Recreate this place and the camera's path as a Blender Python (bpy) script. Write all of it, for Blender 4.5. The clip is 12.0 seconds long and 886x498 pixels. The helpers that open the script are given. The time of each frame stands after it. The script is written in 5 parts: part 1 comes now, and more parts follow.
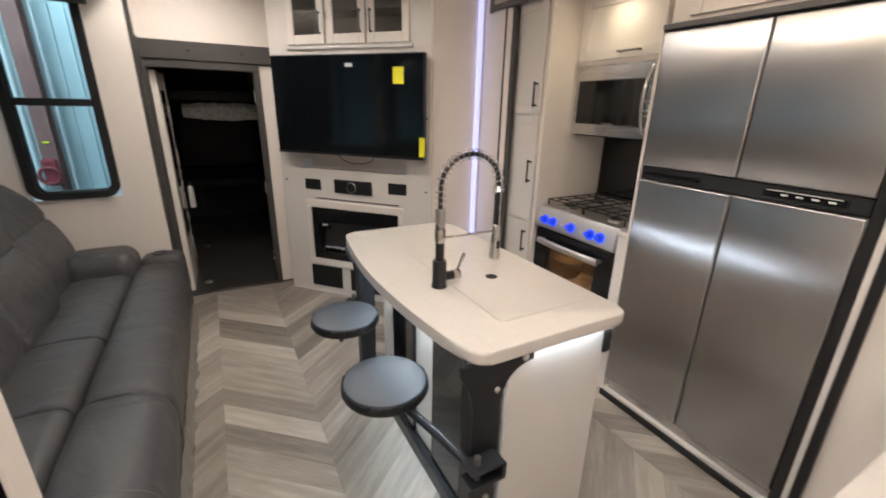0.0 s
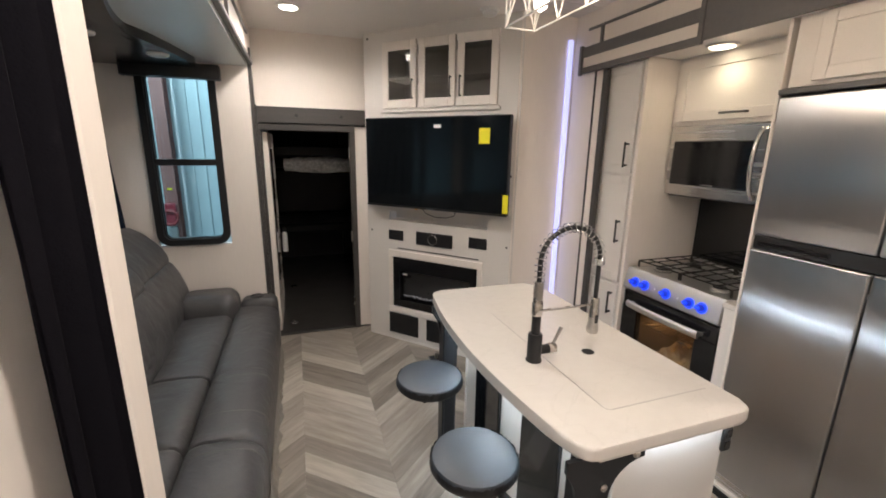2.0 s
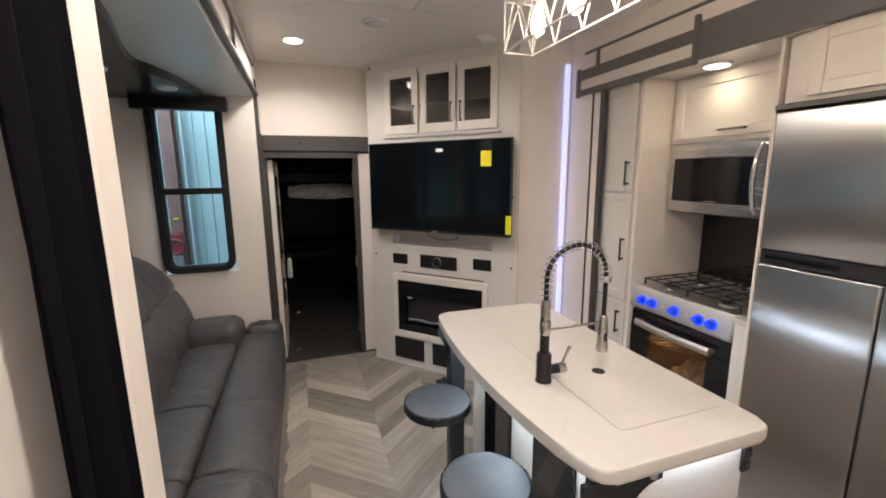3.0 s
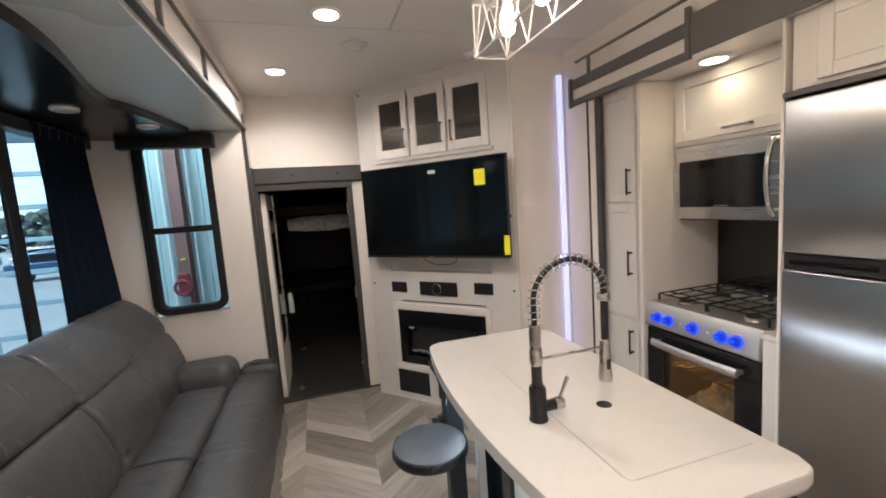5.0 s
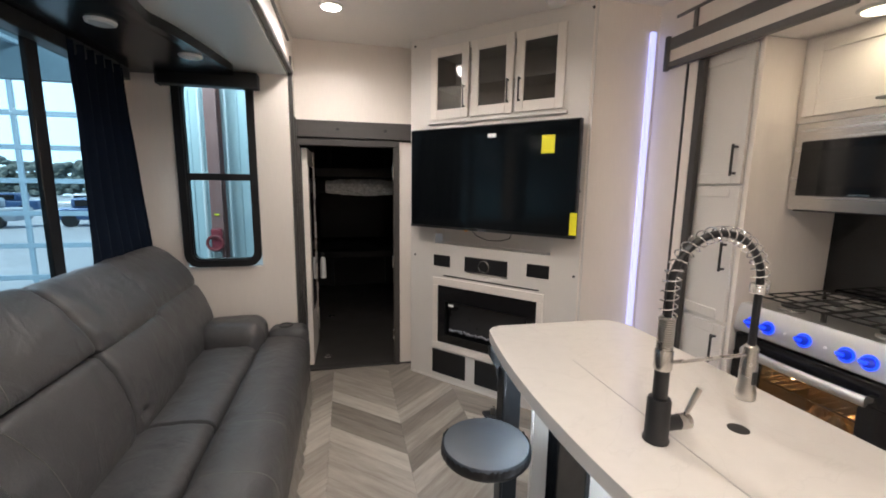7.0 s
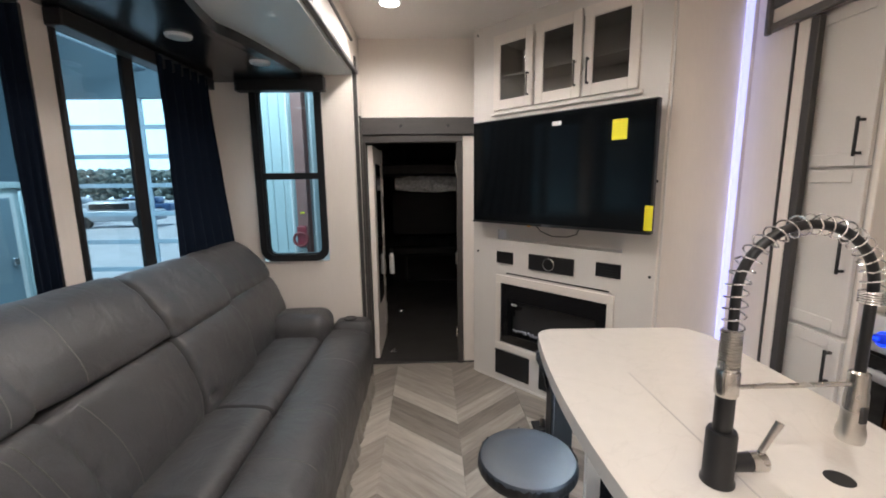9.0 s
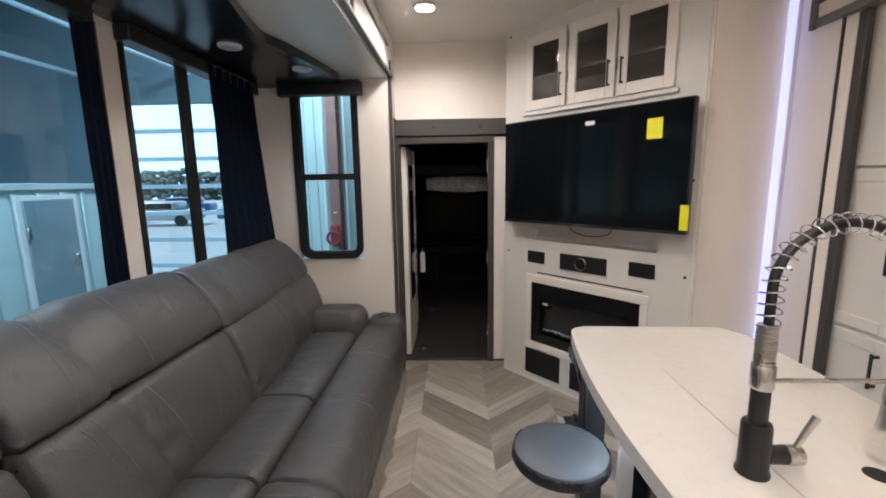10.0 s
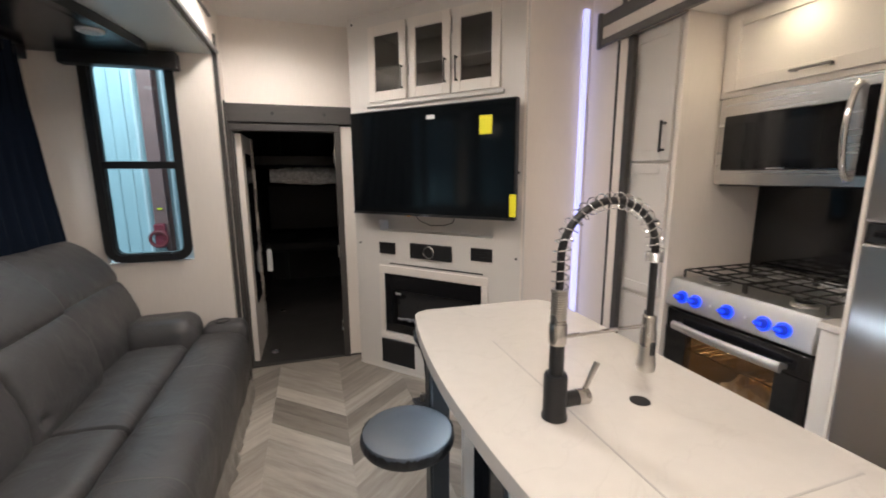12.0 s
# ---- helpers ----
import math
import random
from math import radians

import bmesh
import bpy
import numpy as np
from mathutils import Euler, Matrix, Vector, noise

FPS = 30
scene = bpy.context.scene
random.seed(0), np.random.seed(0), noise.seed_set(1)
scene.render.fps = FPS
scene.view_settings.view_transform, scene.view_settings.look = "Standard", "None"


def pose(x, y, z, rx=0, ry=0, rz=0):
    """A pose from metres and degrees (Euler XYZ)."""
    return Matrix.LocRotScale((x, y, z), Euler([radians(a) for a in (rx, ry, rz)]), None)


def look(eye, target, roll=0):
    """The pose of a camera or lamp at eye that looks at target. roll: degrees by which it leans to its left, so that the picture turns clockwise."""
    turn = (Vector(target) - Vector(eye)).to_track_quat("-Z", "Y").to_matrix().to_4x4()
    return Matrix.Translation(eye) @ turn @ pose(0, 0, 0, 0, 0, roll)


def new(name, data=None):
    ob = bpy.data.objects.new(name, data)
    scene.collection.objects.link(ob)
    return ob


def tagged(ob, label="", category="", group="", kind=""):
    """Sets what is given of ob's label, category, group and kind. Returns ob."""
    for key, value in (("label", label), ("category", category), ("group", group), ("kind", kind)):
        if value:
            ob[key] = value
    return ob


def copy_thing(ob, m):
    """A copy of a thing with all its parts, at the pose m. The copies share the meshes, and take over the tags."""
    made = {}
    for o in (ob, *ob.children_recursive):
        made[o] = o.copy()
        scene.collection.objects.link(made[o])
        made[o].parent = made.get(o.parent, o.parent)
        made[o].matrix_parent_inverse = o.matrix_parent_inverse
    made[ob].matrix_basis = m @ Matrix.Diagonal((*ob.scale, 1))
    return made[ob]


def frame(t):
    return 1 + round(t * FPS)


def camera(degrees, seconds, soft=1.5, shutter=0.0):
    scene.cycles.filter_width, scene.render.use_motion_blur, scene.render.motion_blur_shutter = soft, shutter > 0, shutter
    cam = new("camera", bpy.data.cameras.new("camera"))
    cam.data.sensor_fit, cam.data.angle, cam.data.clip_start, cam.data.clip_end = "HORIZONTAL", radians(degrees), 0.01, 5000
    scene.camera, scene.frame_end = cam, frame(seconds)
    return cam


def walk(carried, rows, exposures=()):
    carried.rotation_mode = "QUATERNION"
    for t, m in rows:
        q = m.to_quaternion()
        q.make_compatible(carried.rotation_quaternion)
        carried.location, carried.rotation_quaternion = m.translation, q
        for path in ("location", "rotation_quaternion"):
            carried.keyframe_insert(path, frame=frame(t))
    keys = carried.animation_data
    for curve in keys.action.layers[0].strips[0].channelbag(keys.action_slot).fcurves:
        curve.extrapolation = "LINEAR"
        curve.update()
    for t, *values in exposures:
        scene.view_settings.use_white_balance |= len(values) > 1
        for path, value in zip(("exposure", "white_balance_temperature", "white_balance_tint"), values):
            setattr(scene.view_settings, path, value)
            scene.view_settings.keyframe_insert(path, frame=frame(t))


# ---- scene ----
cam = camera(94.0, 12.0, 1.8, 0.35)
PATH = [
    (0, (0.127, 0.149, 1.503), (1.035, 1.808, 0.852), 1.2),
    (0.5, (0.092, 0.182, 1.548), (0.831, 1.946, 0.962), 0.6),
    (1, (0.075, 0.198, 1.571), (0.739, 2.01, 1.044), 0.8),
    (1.5, (0.05, 0.218, 1.596), (0.687, 2.05, 1.107), 1.1),
    (2, (0.039, 0.217, 1.594), (0.683, 2.052, 1.127), 0.9),
    (2.5, (0.026, 0.214, 1.597), (0.658, 2.062, 1.169), 0.2),
    (3, (0.033, 0.216, 1.584), (0.668, 2.079, 1.229), -0.5),
    (5, (0.203, 0.311, 1.542), (0.773, 2.215, 1.318), -4.1),
    (5.5, (0.246, 0.413, 1.451), (0.807, 2.326, 1.302), -3.6),
    (6, (0.135, 0.536, 1.456), (0.704, 2.444, 1.265), -1.2),
    (6.5, (0.079, 0.574, 1.464), (0.596, 2.488, 1.198), 0.3),
    (8.5, (0.267, 0.709, 1.395), (0.44, 2.672, 1.052), -0.8),
    (9, (0.255, 0.671, 1.434), (0.317, 2.645, 1.113), -0.7),
    (9.5, (0.247, 0.637, 1.431), (0.235, 2.61, 1.107), -0.8),
    (10, (0.225, 0.617, 1.435), (0.155, 2.59, 1.116), -0.9),
    (10.5, (0.218, 0.616, 1.428), (0.212, 2.586, 1.085), -0.9),
    (11, (0.236, 0.62, 1.429), (0.361, 2.587, 1.089), -0.8),
    (11.5, (0.263, 0.616, 1.421), (0.614, 2.556, 1.081), -0.6),
    (12, (0.293, 0.617, 1.413), (0.878, 2.497, 1.061), -0.4),
]
walk(cam, [(t, look(eye, target, roll)) for t, eye, target, roll in PATH], [(0.0, 0.0, 6300, 10), (3.0, 0.0, 6250, 10), (6.5, 0.03, 6150, 10), (9.5, 0.06, 6050, 10), (10.5, 0.06, 6050, 10), (12.0, 0.03, 6200, 10)])

# ---- light ----
world = bpy.data.worlds.new("world")
scene.world = world
world.use_nodes = True
wn = world.node_tree.nodes
sky = wn.new("ShaderNodeTexSky")
sky.sky_type, sky.sun_disc = "NISHITA", False
sky.sun_elevation, sky.sun_rotation = radians(38), radians(250)
wn["Background"].inputs["Strength"].default_value = 0.12
world.node_tree.links.new(sky.outputs["Color"], wn["Background"].inputs["Color"])
WARM = (1.0, 0.90, 0.80)
COOL = (0.62, 0.72, 1.0)


def lamp(name, kind, where, power, colour, size=0.1, target=None, size_y=None, angle=None):
    data = bpy.data.lights.new(name, kind)
    data.energy, data.color = power, colour
    if kind == "AREA":
        data.size = size
        if size_y:
            data.shape, data.size_y = "RECTANGLE", size_y
    elif kind == "SPOT":
        data.shadow_soft_size, data.spot_size, data.spot_blend = size, radians(angle or 150), 0.68
    elif kind == "POINT":
        data.shadow_soft_size = size
    else:
        data.angle = radians(angle or 0.5)
    ob = new(name, data)
    ob.matrix_world = look(where, target) if target else Matrix.Translation(where)
    return ob


CAN = 43.0
CEIL = 2.44
# the last two cans are unseen, added to light the near end
CANS = [(0.05, 3.19), (0.34, 2.36), (0.34, 0.55), (0.34, -0.60)]
for (cx, cy), dim in zip(CANS, (0.84, 1.02, 1.16, 1.25)):
    lamp("can_lamp", "SPOT", (cx, cy, CEIL - 0.035), CAN * dim, WARM, 0.05, (cx, cy, 0), angle=168)
lamp("slide_lamp", "SPOT", (1.985, 1.80, 2.06), 2.2, (1.0, 0.85, 0.58), 0.06, (1.985, 1.80, 0), angle=172)
lamp("sun", "SUN", (-6, 2, 6), 4.0, (1.0, 0.95, 0.88), target=(-2.5, 3.6, 0), angle=0.5)
# unseen fill lamps added to brighten the shop walls and shed beyond the windows
lamp("shop_fill", "AREA", (-1.9, 5.6, 3.9), 100, (0.86, 0.96, 1.0), 1.8, (-1.7, 7.4, 1.2), 0.6)
lamp("shop_fill", "AREA", (-5.0, 2.5, 4.4), 260, (0.72, 0.88, 1.0), 2.5, (-5.0, 2.6, 0.0), 2.5)
lamp("shop_fill", "AREA", (-1.9, 3.0, 3.9), 125, (0.70, 0.88, 1.0), 1.6, (-3.2, 3.6, 0.8), 0.6)
# light strips under the island top
lamp("island_led_lamp", "AREA", (0.728, 1.45, 0.874), 17.0, (0.80, 0.92, 1.0), 0.95, (0.80, 1.45, 0.845), 0.012)
lamp("island_back_lamp", "AREA", (1.176, 1.45, 0.876), 1.2, (0.80, 0.92, 1.0), 0.90, (1.20, 1.45, 0.60), 0.012)
lamp("island_end_lamp", "AREA", (1.0, 0.900, 0.876), 0.32, (0.80, 0.92, 1.0), 0.30, (1.0, 0.96, 0.55), 0.012)

lamp("led_strip_lamp", "AREA", (1.758, 2.695, 1.15), 0.13, (0.48, 0.50, 1.0), 0.02, (1.40, 2.76, 1.15), 2.1)

# ---- materials ----


def mat(name, colour, rough=0.5, metal=0.0, vary=0.06, scale=6.0, bump=0.0, fine=120.0, stretch=(1, 1, 1), per=0.0, coat=0.0, emit=None, power=0.0, spec=0.5, rv=0.06):
    """Principled surface with variation at two scales, relief and a shift from piece to piece."""
    m = bpy.data.materials.new(name)
    m.use_nodes = True
    t = m.node_tree
    n, link = t.nodes, t.links.new
    p = n["Principled BSDF"]
    p.inputs["Metallic"].default_value = metal
    p.inputs["Specular IOR Level"].default_value = spec
    p.inputs["Coat Weight"].default_value = coat
    geo = n.new("ShaderNodeTexCoord")
    mp = n.new("ShaderNodeMapping")
    mp.inputs["Scale"].default_value = stretch
    link(geo.outputs["Object"], mp.inputs["Vector"])
    big, small = n.new("ShaderNodeTexNoise"), n.new("ShaderNodeTexNoise")
    big.inputs["Scale"].default_value, big.inputs["Detail"].default_value = scale, 4
    small.inputs["Scale"].default_value, small.inputs["Detail"].default_value = fine, 3
    link(mp.outputs["Vector"], big.inputs["Vector"])
    link(mp.outputs["Vector"], small.inputs["Vector"])
    add = n.new("ShaderNodeMath")
    add.operation = "ADD"
    link(big.outputs["Fac"], add.inputs[0])
    link(small.outputs["Fac"], add.inputs[1])
    last = add.outputs[0]
    if per:
        info, mul = n.new("ShaderNodeObjectInfo"), n.new("ShaderNodeMath")
        mul.operation = "MULTIPLY_ADD"
        mul.inputs[1].default_value = per
        link(info.outputs["Random"], mul.inputs[0])
        link(last, mul.inputs[2])
        last = mul.outputs[0]
    rng = n.new("ShaderNodeMapRange")
    rng.inputs["From Min"].default_value, rng.inputs["From Max"].default_value = 0.55, 1.45 + per
    rng.inputs["To Min"].default_value, rng.inputs["To Max"].default_value = 1 - vary, 1 + vary
    link(last, rng.inputs["Value"])
    mix = n.new("ShaderNodeVectorMath")
    mix.operation = "SCALE"
    mix.inputs[0].default_value = colour[:3]
    link(rng.outputs[0], mix.inputs["Scale"])
    link(mix.outputs[0], p.inputs["Base Color"])
    rr = n.new("ShaderNodeMapRange")
    rr.inputs["From Min"].default_value, rr.inputs["From Max"].default_value = 0.3, 0.7
    rr.inputs["To Min"].default_value, rr.inputs["To Max"].default_value = max(rough - rv, 0.02), min(rough + rv, 1)
    link(big.outputs["Fac"], rr.inputs["Value"])
    link(rr.outputs[0], p.inputs["Roughness"])
    if bump:
        b = n.new("ShaderNodeBump")
        b.inputs["Strength"].default_value, b.inputs["Distance"].default_value = bump, 0.002
        link(small.outputs["Fac"], b.inputs["Height"])
        link(b.outputs[0], p.inputs["Normal"])
    if emit:
        p.inputs["Emission Color"].default_value = (*emit, 1)
        p.inputs["Emission Strength"].default_value = power
    return m


def glass_mat(name, tint, rough=0.0, face=0.04):
    """A thin pane: clear, with a gloss that grows at a glancing view."""
    m = bpy.data.materials.new(name)
    m.use_nodes = True
    n, link = m.node_tree.nodes, m.node_tree.links.new
    n.remove(n["Principled BSDF"])
    clear, gloss, mix = n.new("ShaderNodeBsdfTransparent"), n.new("ShaderNodeBsdfGlossy"), n.new("ShaderNodeMixShader")
    lw, pw, ad = n.new("ShaderNodeLayerWeight"), n.new("ShaderNodeMath"), n.new("ShaderNodeMath")
    clear.inputs["Color"].default_value = (*tint, 1)
    gloss.inputs["Roughness"].default_value = rough
    pw.operation, ad.operation = "POWER", "MULTIPLY_ADD"
    pw.inputs[1].default_value = 5.0
    ad.inputs[1].default_value, ad.inputs[2].default_value = 0.6, face
    link(lw.outputs["Facing"], pw.inputs[0])
    link(pw.outputs[0], ad.inputs[0])
    link(ad.outputs[0], mix.inputs[0])
    link(clear.outputs[0], mix.inputs[1])
    link(gloss.outputs[0], mix.inputs[2])
    link(mix.outputs[0], n["Material Output"].inputs["Surface"])
    return m


def glow(name, colour, power):
    m = bpy.data.materials.new(name)
    m.use_nodes = True
    p = m.node_tree.nodes["Principled BSDF"]
    p.inputs["Base Color"].default_value = (*colour, 1)
    p.inputs["Emission Color"].default_value = (*colour, 1)
    p.inputs["Emission Strength"].default_value = power
    return m


WALL = mat("wall_panel", (0.80, 0.735, 0.675), 0.45, 0, 0.03, 3, 0.12, 90, (1, 1, 0.15))
CEILM = mat("ceiling_panel", (0.80, 0.765, 0.73), 0.35, 0, 0.03, 2, 0.05, 60)
# cool tint on a white ceiling: the windows' daylight is put into the colour
SLIDEC = mat("slide_ceiling", (0.70, 0.735, 0.725), 0.3, 0, 0.03, 2, 0.05, 60)
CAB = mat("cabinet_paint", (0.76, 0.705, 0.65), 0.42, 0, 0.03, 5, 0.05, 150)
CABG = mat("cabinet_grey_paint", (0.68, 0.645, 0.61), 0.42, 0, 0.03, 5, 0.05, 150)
TRIMB = mat("dark_trim", (0.045, 0.042, 0.04), 0.45, 0, 0.18, 9, 0.1, 120)
TRIMG = mat("dark_grey_wood_trim", (0.052, 0.047, 0.044), 0.5, 0, 0.22, 5, 0.2, 60, (1, 8, 8))
RAILG = mat("grey_rail", (0.12, 0.115, 0.115), 0.5, 0, 0.1, 5, 0.1, 60)
BLACK = mat("black_plastic", (0.012, 0.012, 0.013), 0.4, 0, 0.1, 8, 0.05, 200)
BLKST = mat("black_steel", (0.02, 0.021, 0.024), 0.42, 0.3, 0.15, 8, 0.15, 160)
SEATM = mat("stool_seat_vinyl", (0.036, 0.044, 0.056), 0.5, 0, 0.1, 8, 0.06, 200, spec=0.7)
STEEL = mat("brushed_steel", (0.60, 0.595, 0.59), 0.27, 1.0, 0.02, 3, 0.0, 160, (1, 0.4, 14), rv=0.01)
FSTEEL = mat("fridge_steel", (0.49, 0.49, 0.495), 0.31, 1.0, 0.02, 2, 0.0, 220, (1, 12, 0.4), rv=0.008)
fn = FSTEEL.node_tree.nodes
fn["Principled BSDF"].inputs["Anisotropic"].default_value = 0.92
brush = fn.new("ShaderNodeTangent")
brush.direction_type, brush.axis = "RADIAL", "Z"
FSTEEL.node_tree.links.new(brush.outputs["Tangent"], fn["Principled BSDF"].inputs["Tangent"])
CHROME = mat("chrome", (0.72, 0.72, 0.72), 0.14, 1.0, 0.03, 5)
NICKEL = mat("brushed_nickel", (0.55, 0.53, 0.50), 0.28, 1.0, 0.05, 8, 0.05, 120)
LEATHER = mat("grey_leatherette", (0.070, 0.068, 0.070), 0.42, 0, 0.24, 7, 0.4, 240, spec=0.45)
ln, llink = LEATHER.node_tree.nodes, LEATHER.node_tree.links.new
crease, cbump = ln.new("ShaderNodeTexNoise"), ln.new("ShaderNodeBump")
crease.inputs["Scale"].default_value, crease.inputs["Detail"].default_value, crease.inputs["Distortion"].default_value = 11.0, 4, 1.2
cbump.inputs["Strength"].default_value, cbump.inputs["Distance"].default_value = 0.45, 0.012
llink(ln["Texture Coordinate"].outputs["Object"], crease.inputs["Vector"])
llink(crease.outputs["Fac"], cbump.inputs["Height"])
llink(cbump.outputs[0], ln["Bump"].inputs["Normal"])
THREAD = mat("grey_thread", (0.17, 0.16, 0.15), 0.7, 0, 0.1, 30)
STONE = mat("white_stone_top", (0.64, 0.605, 0.565), 0.22, 0, 0.035, 2.2, 0.02, 30)
sn, slink = STONE.node_tree.nodes, STONE.node_tree.links.new
vein, vmix = sn.new("ShaderNodeTexNoise"), sn.new("ShaderNodeMix")
vein.inputs["Scale"].default_value, vein.inputs["Detail"].default_value, vein.inputs["Distortion"].default_value = 2.6, 6, 1.4
vabs = sn.new("ShaderNodeMath")
vabs.operation = "COMPARE"
vabs.inputs[1].default_value, vabs.inputs[2].default_value = 0.5, 0.006
slink(sn["Texture Coordinate"].outputs["Object"], vein.inputs["Vector"])
slink(vein.outputs["Fac"], vabs.inputs[0])
vsc = sn.new("ShaderNodeMath")
vsc.operation = "MULTIPLY"
vsc.inputs[1].default_value = 0.09
slink(vabs.outputs[0], vsc.inputs[0])
vmix.data_type = "RGBA"
slink(vsc.outputs[0], vmix.inputs["Factor"])
slink(sn["Vector Math"].outputs[0], vmix.inputs["A"])
vmix.inputs["B"].default_value = (0.42, 0.39, 0.36, 1)
slink(vmix.outputs["Result"], sn["Principled BSDF"].inputs["Base Color"])
STONE2 = mat("white_stone_edge_line", (0.42, 0.40, 0.38), 0.4, 0, 0.05, 5)
SCREEN = mat("tv_screen", (0.004, 0.005, 0.006), 0.10, 0, 0.05, 3, spec=0.35, rv=0.01)
GLOSSB = mat("black_glass", (0.008, 0.008, 0.009), 0.07, 0, 0.05, 3, rv=0.01)
YELLOW = mat("yellow_sticker", (0.80, 0.74, 0.02), 0.5, 0, 0.03, 9)
WHITE = mat("white_plastic", (0.78, 0.77, 0.75), 0.4, 0, 0.02, 9)
RUBBERF = mat("black_coin_floor", (0.042, 0.039, 0.036), 0.35, 0, 0.3, 5, 0.4, 80)
# near-black base colour holds the shade of the unlit cargo bay
GARAGE = mat("garage_wall_shaded", (0.010, 0.010, 0.011), 0.6, 0, 0.2, 4, 0.1, 60)
CURTAINB = mat("brown_black_curtain", (0.0055, 0.005, 0.007), 0.95, 0, 0.15, 20, 0.3, 300, spec=0.05)
CURTAIN = mat("black_curtain", (0.006, 0.011, 0.022), 0.92, 0, 0.15, 20, 0.3, 300, spec=0.12)
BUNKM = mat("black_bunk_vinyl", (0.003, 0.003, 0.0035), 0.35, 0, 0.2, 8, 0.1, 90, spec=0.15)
DARKN = mat("dark_nickel", (0.20, 0.19, 0.18), 0.35, 1.0, 0.05, 8, 0.05, 120)
SOFFIT = mat("black_soffit", (0.018, 0.019, 0.021), 0.24, 0, 0.15, 4, 0.0, 80, rv=0.015)


def plank_mat(name, turn):
    """Grey-brown wood print: grain along the plank, its own tone and offset on every piece."""
    m = bpy.data.materials.new(name)
    m.use_nodes = True
    n, link = m.node_tree.nodes, m.node_tree.links.new
    p = n["Principled BSDF"]
    co, info, mp = n.new("ShaderNodeTexCoord"), n.new("ShaderNodeObjectInfo"), n.new("ShaderNodeMapping")
    sc, ad = n.new("ShaderNodeVectorMath"), n.new("ShaderNodeVectorMath")
    sc.operation, ad.operation = "SCALE", "ADD"
    sc.inputs[0].default_value = (37.0, 19.0, 0.0)
    link(info.outputs["Random"], sc.inputs["Scale"])
    rot = n.new("ShaderNodeVectorRotate")
    rot.rotation_type = "Z_AXIS"
    rot.inputs["Angle"].default_value = radians(turn)
    link(co.outputs["Object"], rot.inputs["Vector"])
    link(rot.outputs[0], ad.inputs[0])
    link(sc.outputs[0], ad.inputs[1])
    mp.inputs["Scale"].default_value = (1.6, 15.0, 1.0)
    link(ad.outputs[0], mp.inputs["Vector"])
    g1, g2, g3 = (n.new("ShaderNodeTexNoise") for _ in range(3))
    for g, s, d in ((g1, 2.0, 5), (g2, 9.0, 4), (g3, 0.9, 2)):
        g.inputs["Scale"].default_value, g.inputs["Detail"].default_value = s, d
        link(mp.outputs[0], g.inputs["Vector"])
    tone = n.new("ShaderNodeMath")
    tone.operation = "MULTIPLY_ADD"
    tone.inputs[1].default_value = 0.66
    link(info.outputs["Random"], tone.inputs[0])
    t2 = n.new("ShaderNodeMath")
    t2.operation = "MULTIPLY_ADD"
    t2.inputs[1].default_value = 0.72
    link(g1.outputs["Fac"], t2.inputs[0])
    t3 = n.new("ShaderNodeMath")
    t3.operation = "MULTIPLY_ADD"
    t3.inputs[1].default_value, t3.inputs[2].default_value = 0.30, -0.32
    link(g2.outputs["Fac"], t3.inputs[0])
    link(t3.outputs[0], t2.inputs[2])
    link(t2.outputs[0], tone.inputs[2])
    ramp = n.new("ShaderNodeValToRGB")
    e = ramp.color_ramp.elements
    e[0].position, e[0].color = 0.08, (0.165, 0.145, 0.124, 1)
    e[1].position, e[1].color = 0.95, (0.56, 0.515, 0.455, 1)
    k = e.new(0.5)
    k.color = (0.33, 0.292, 0.252, 1)
    link(tone.outputs[0], ramp.inputs[0])
    link(ramp.outputs[0], p.inputs["Base Color"])
    p.inputs["Roughness"].default_value = 0.42
    bp = n.new("ShaderNodeBump")
    bp.inputs["Strength"].default_value, bp.inputs["Distance"].default_value = 0.12, 0.002
    link(g2.outputs["Fac"], bp.inputs["Height"])
    link(bp.outputs[0], p.inputs["Normal"])
    return m


PLANKL, PLANKR = plank_mat("grey_wood_vinyl_plank", 42), plank_mat("grey_wood_vinyl_plank_turned", -42)
GROUT = mat("dark_joint", (0.27, 0.24, 0.21), 0.6, 0, 0.1, 8)
LED = glow("led_strip_light", (0.52, 0.54, 1.0), 1.1)
LEDW = glow("island_led_light", (0.78, 0.90, 1.0), 22.0)
LENS = glow("lamp_lens", (1.0, 0.92, 0.80), 14.0)
LENSW = glow("warm_lamp_lens", (1.0, 0.86, 0.62), 6.0)
BULB = glow("bulb_glow", (1.0, 0.80, 0.60), 12.0)
BLUE = glow("blue_knob_light", (0.012, 0.06, 1.0), 1.5)
OVENG = glow("oven_lamp_glow", (1.0, 0.55, 0.18), 2.0)
CLEAR = glass_mat("window_glass", (0.80, 0.92, 0.95))
SMOKE = glass_mat("smoked_glass", (0.62, 0.62, 0.61))
SKIRT = mat("thin_dust_cloth", (0.30, 0.28, 0.25), 0.5, 0, 0.25, 9, 0.3, 60)
SHEET = mat("light_metal_siding", (0.53, 0.61, 0.61), 0.4, 0.1, 0.05, 3, 0.05, 40)
PLASTICW = mat("plastic_wrap", (0.72, 0.72, 0.72), 0.14, 0, 0.5, 14, 1.0, 40, spec=1.0)

# ---- tools ----
UP = Matrix.Identity(4)


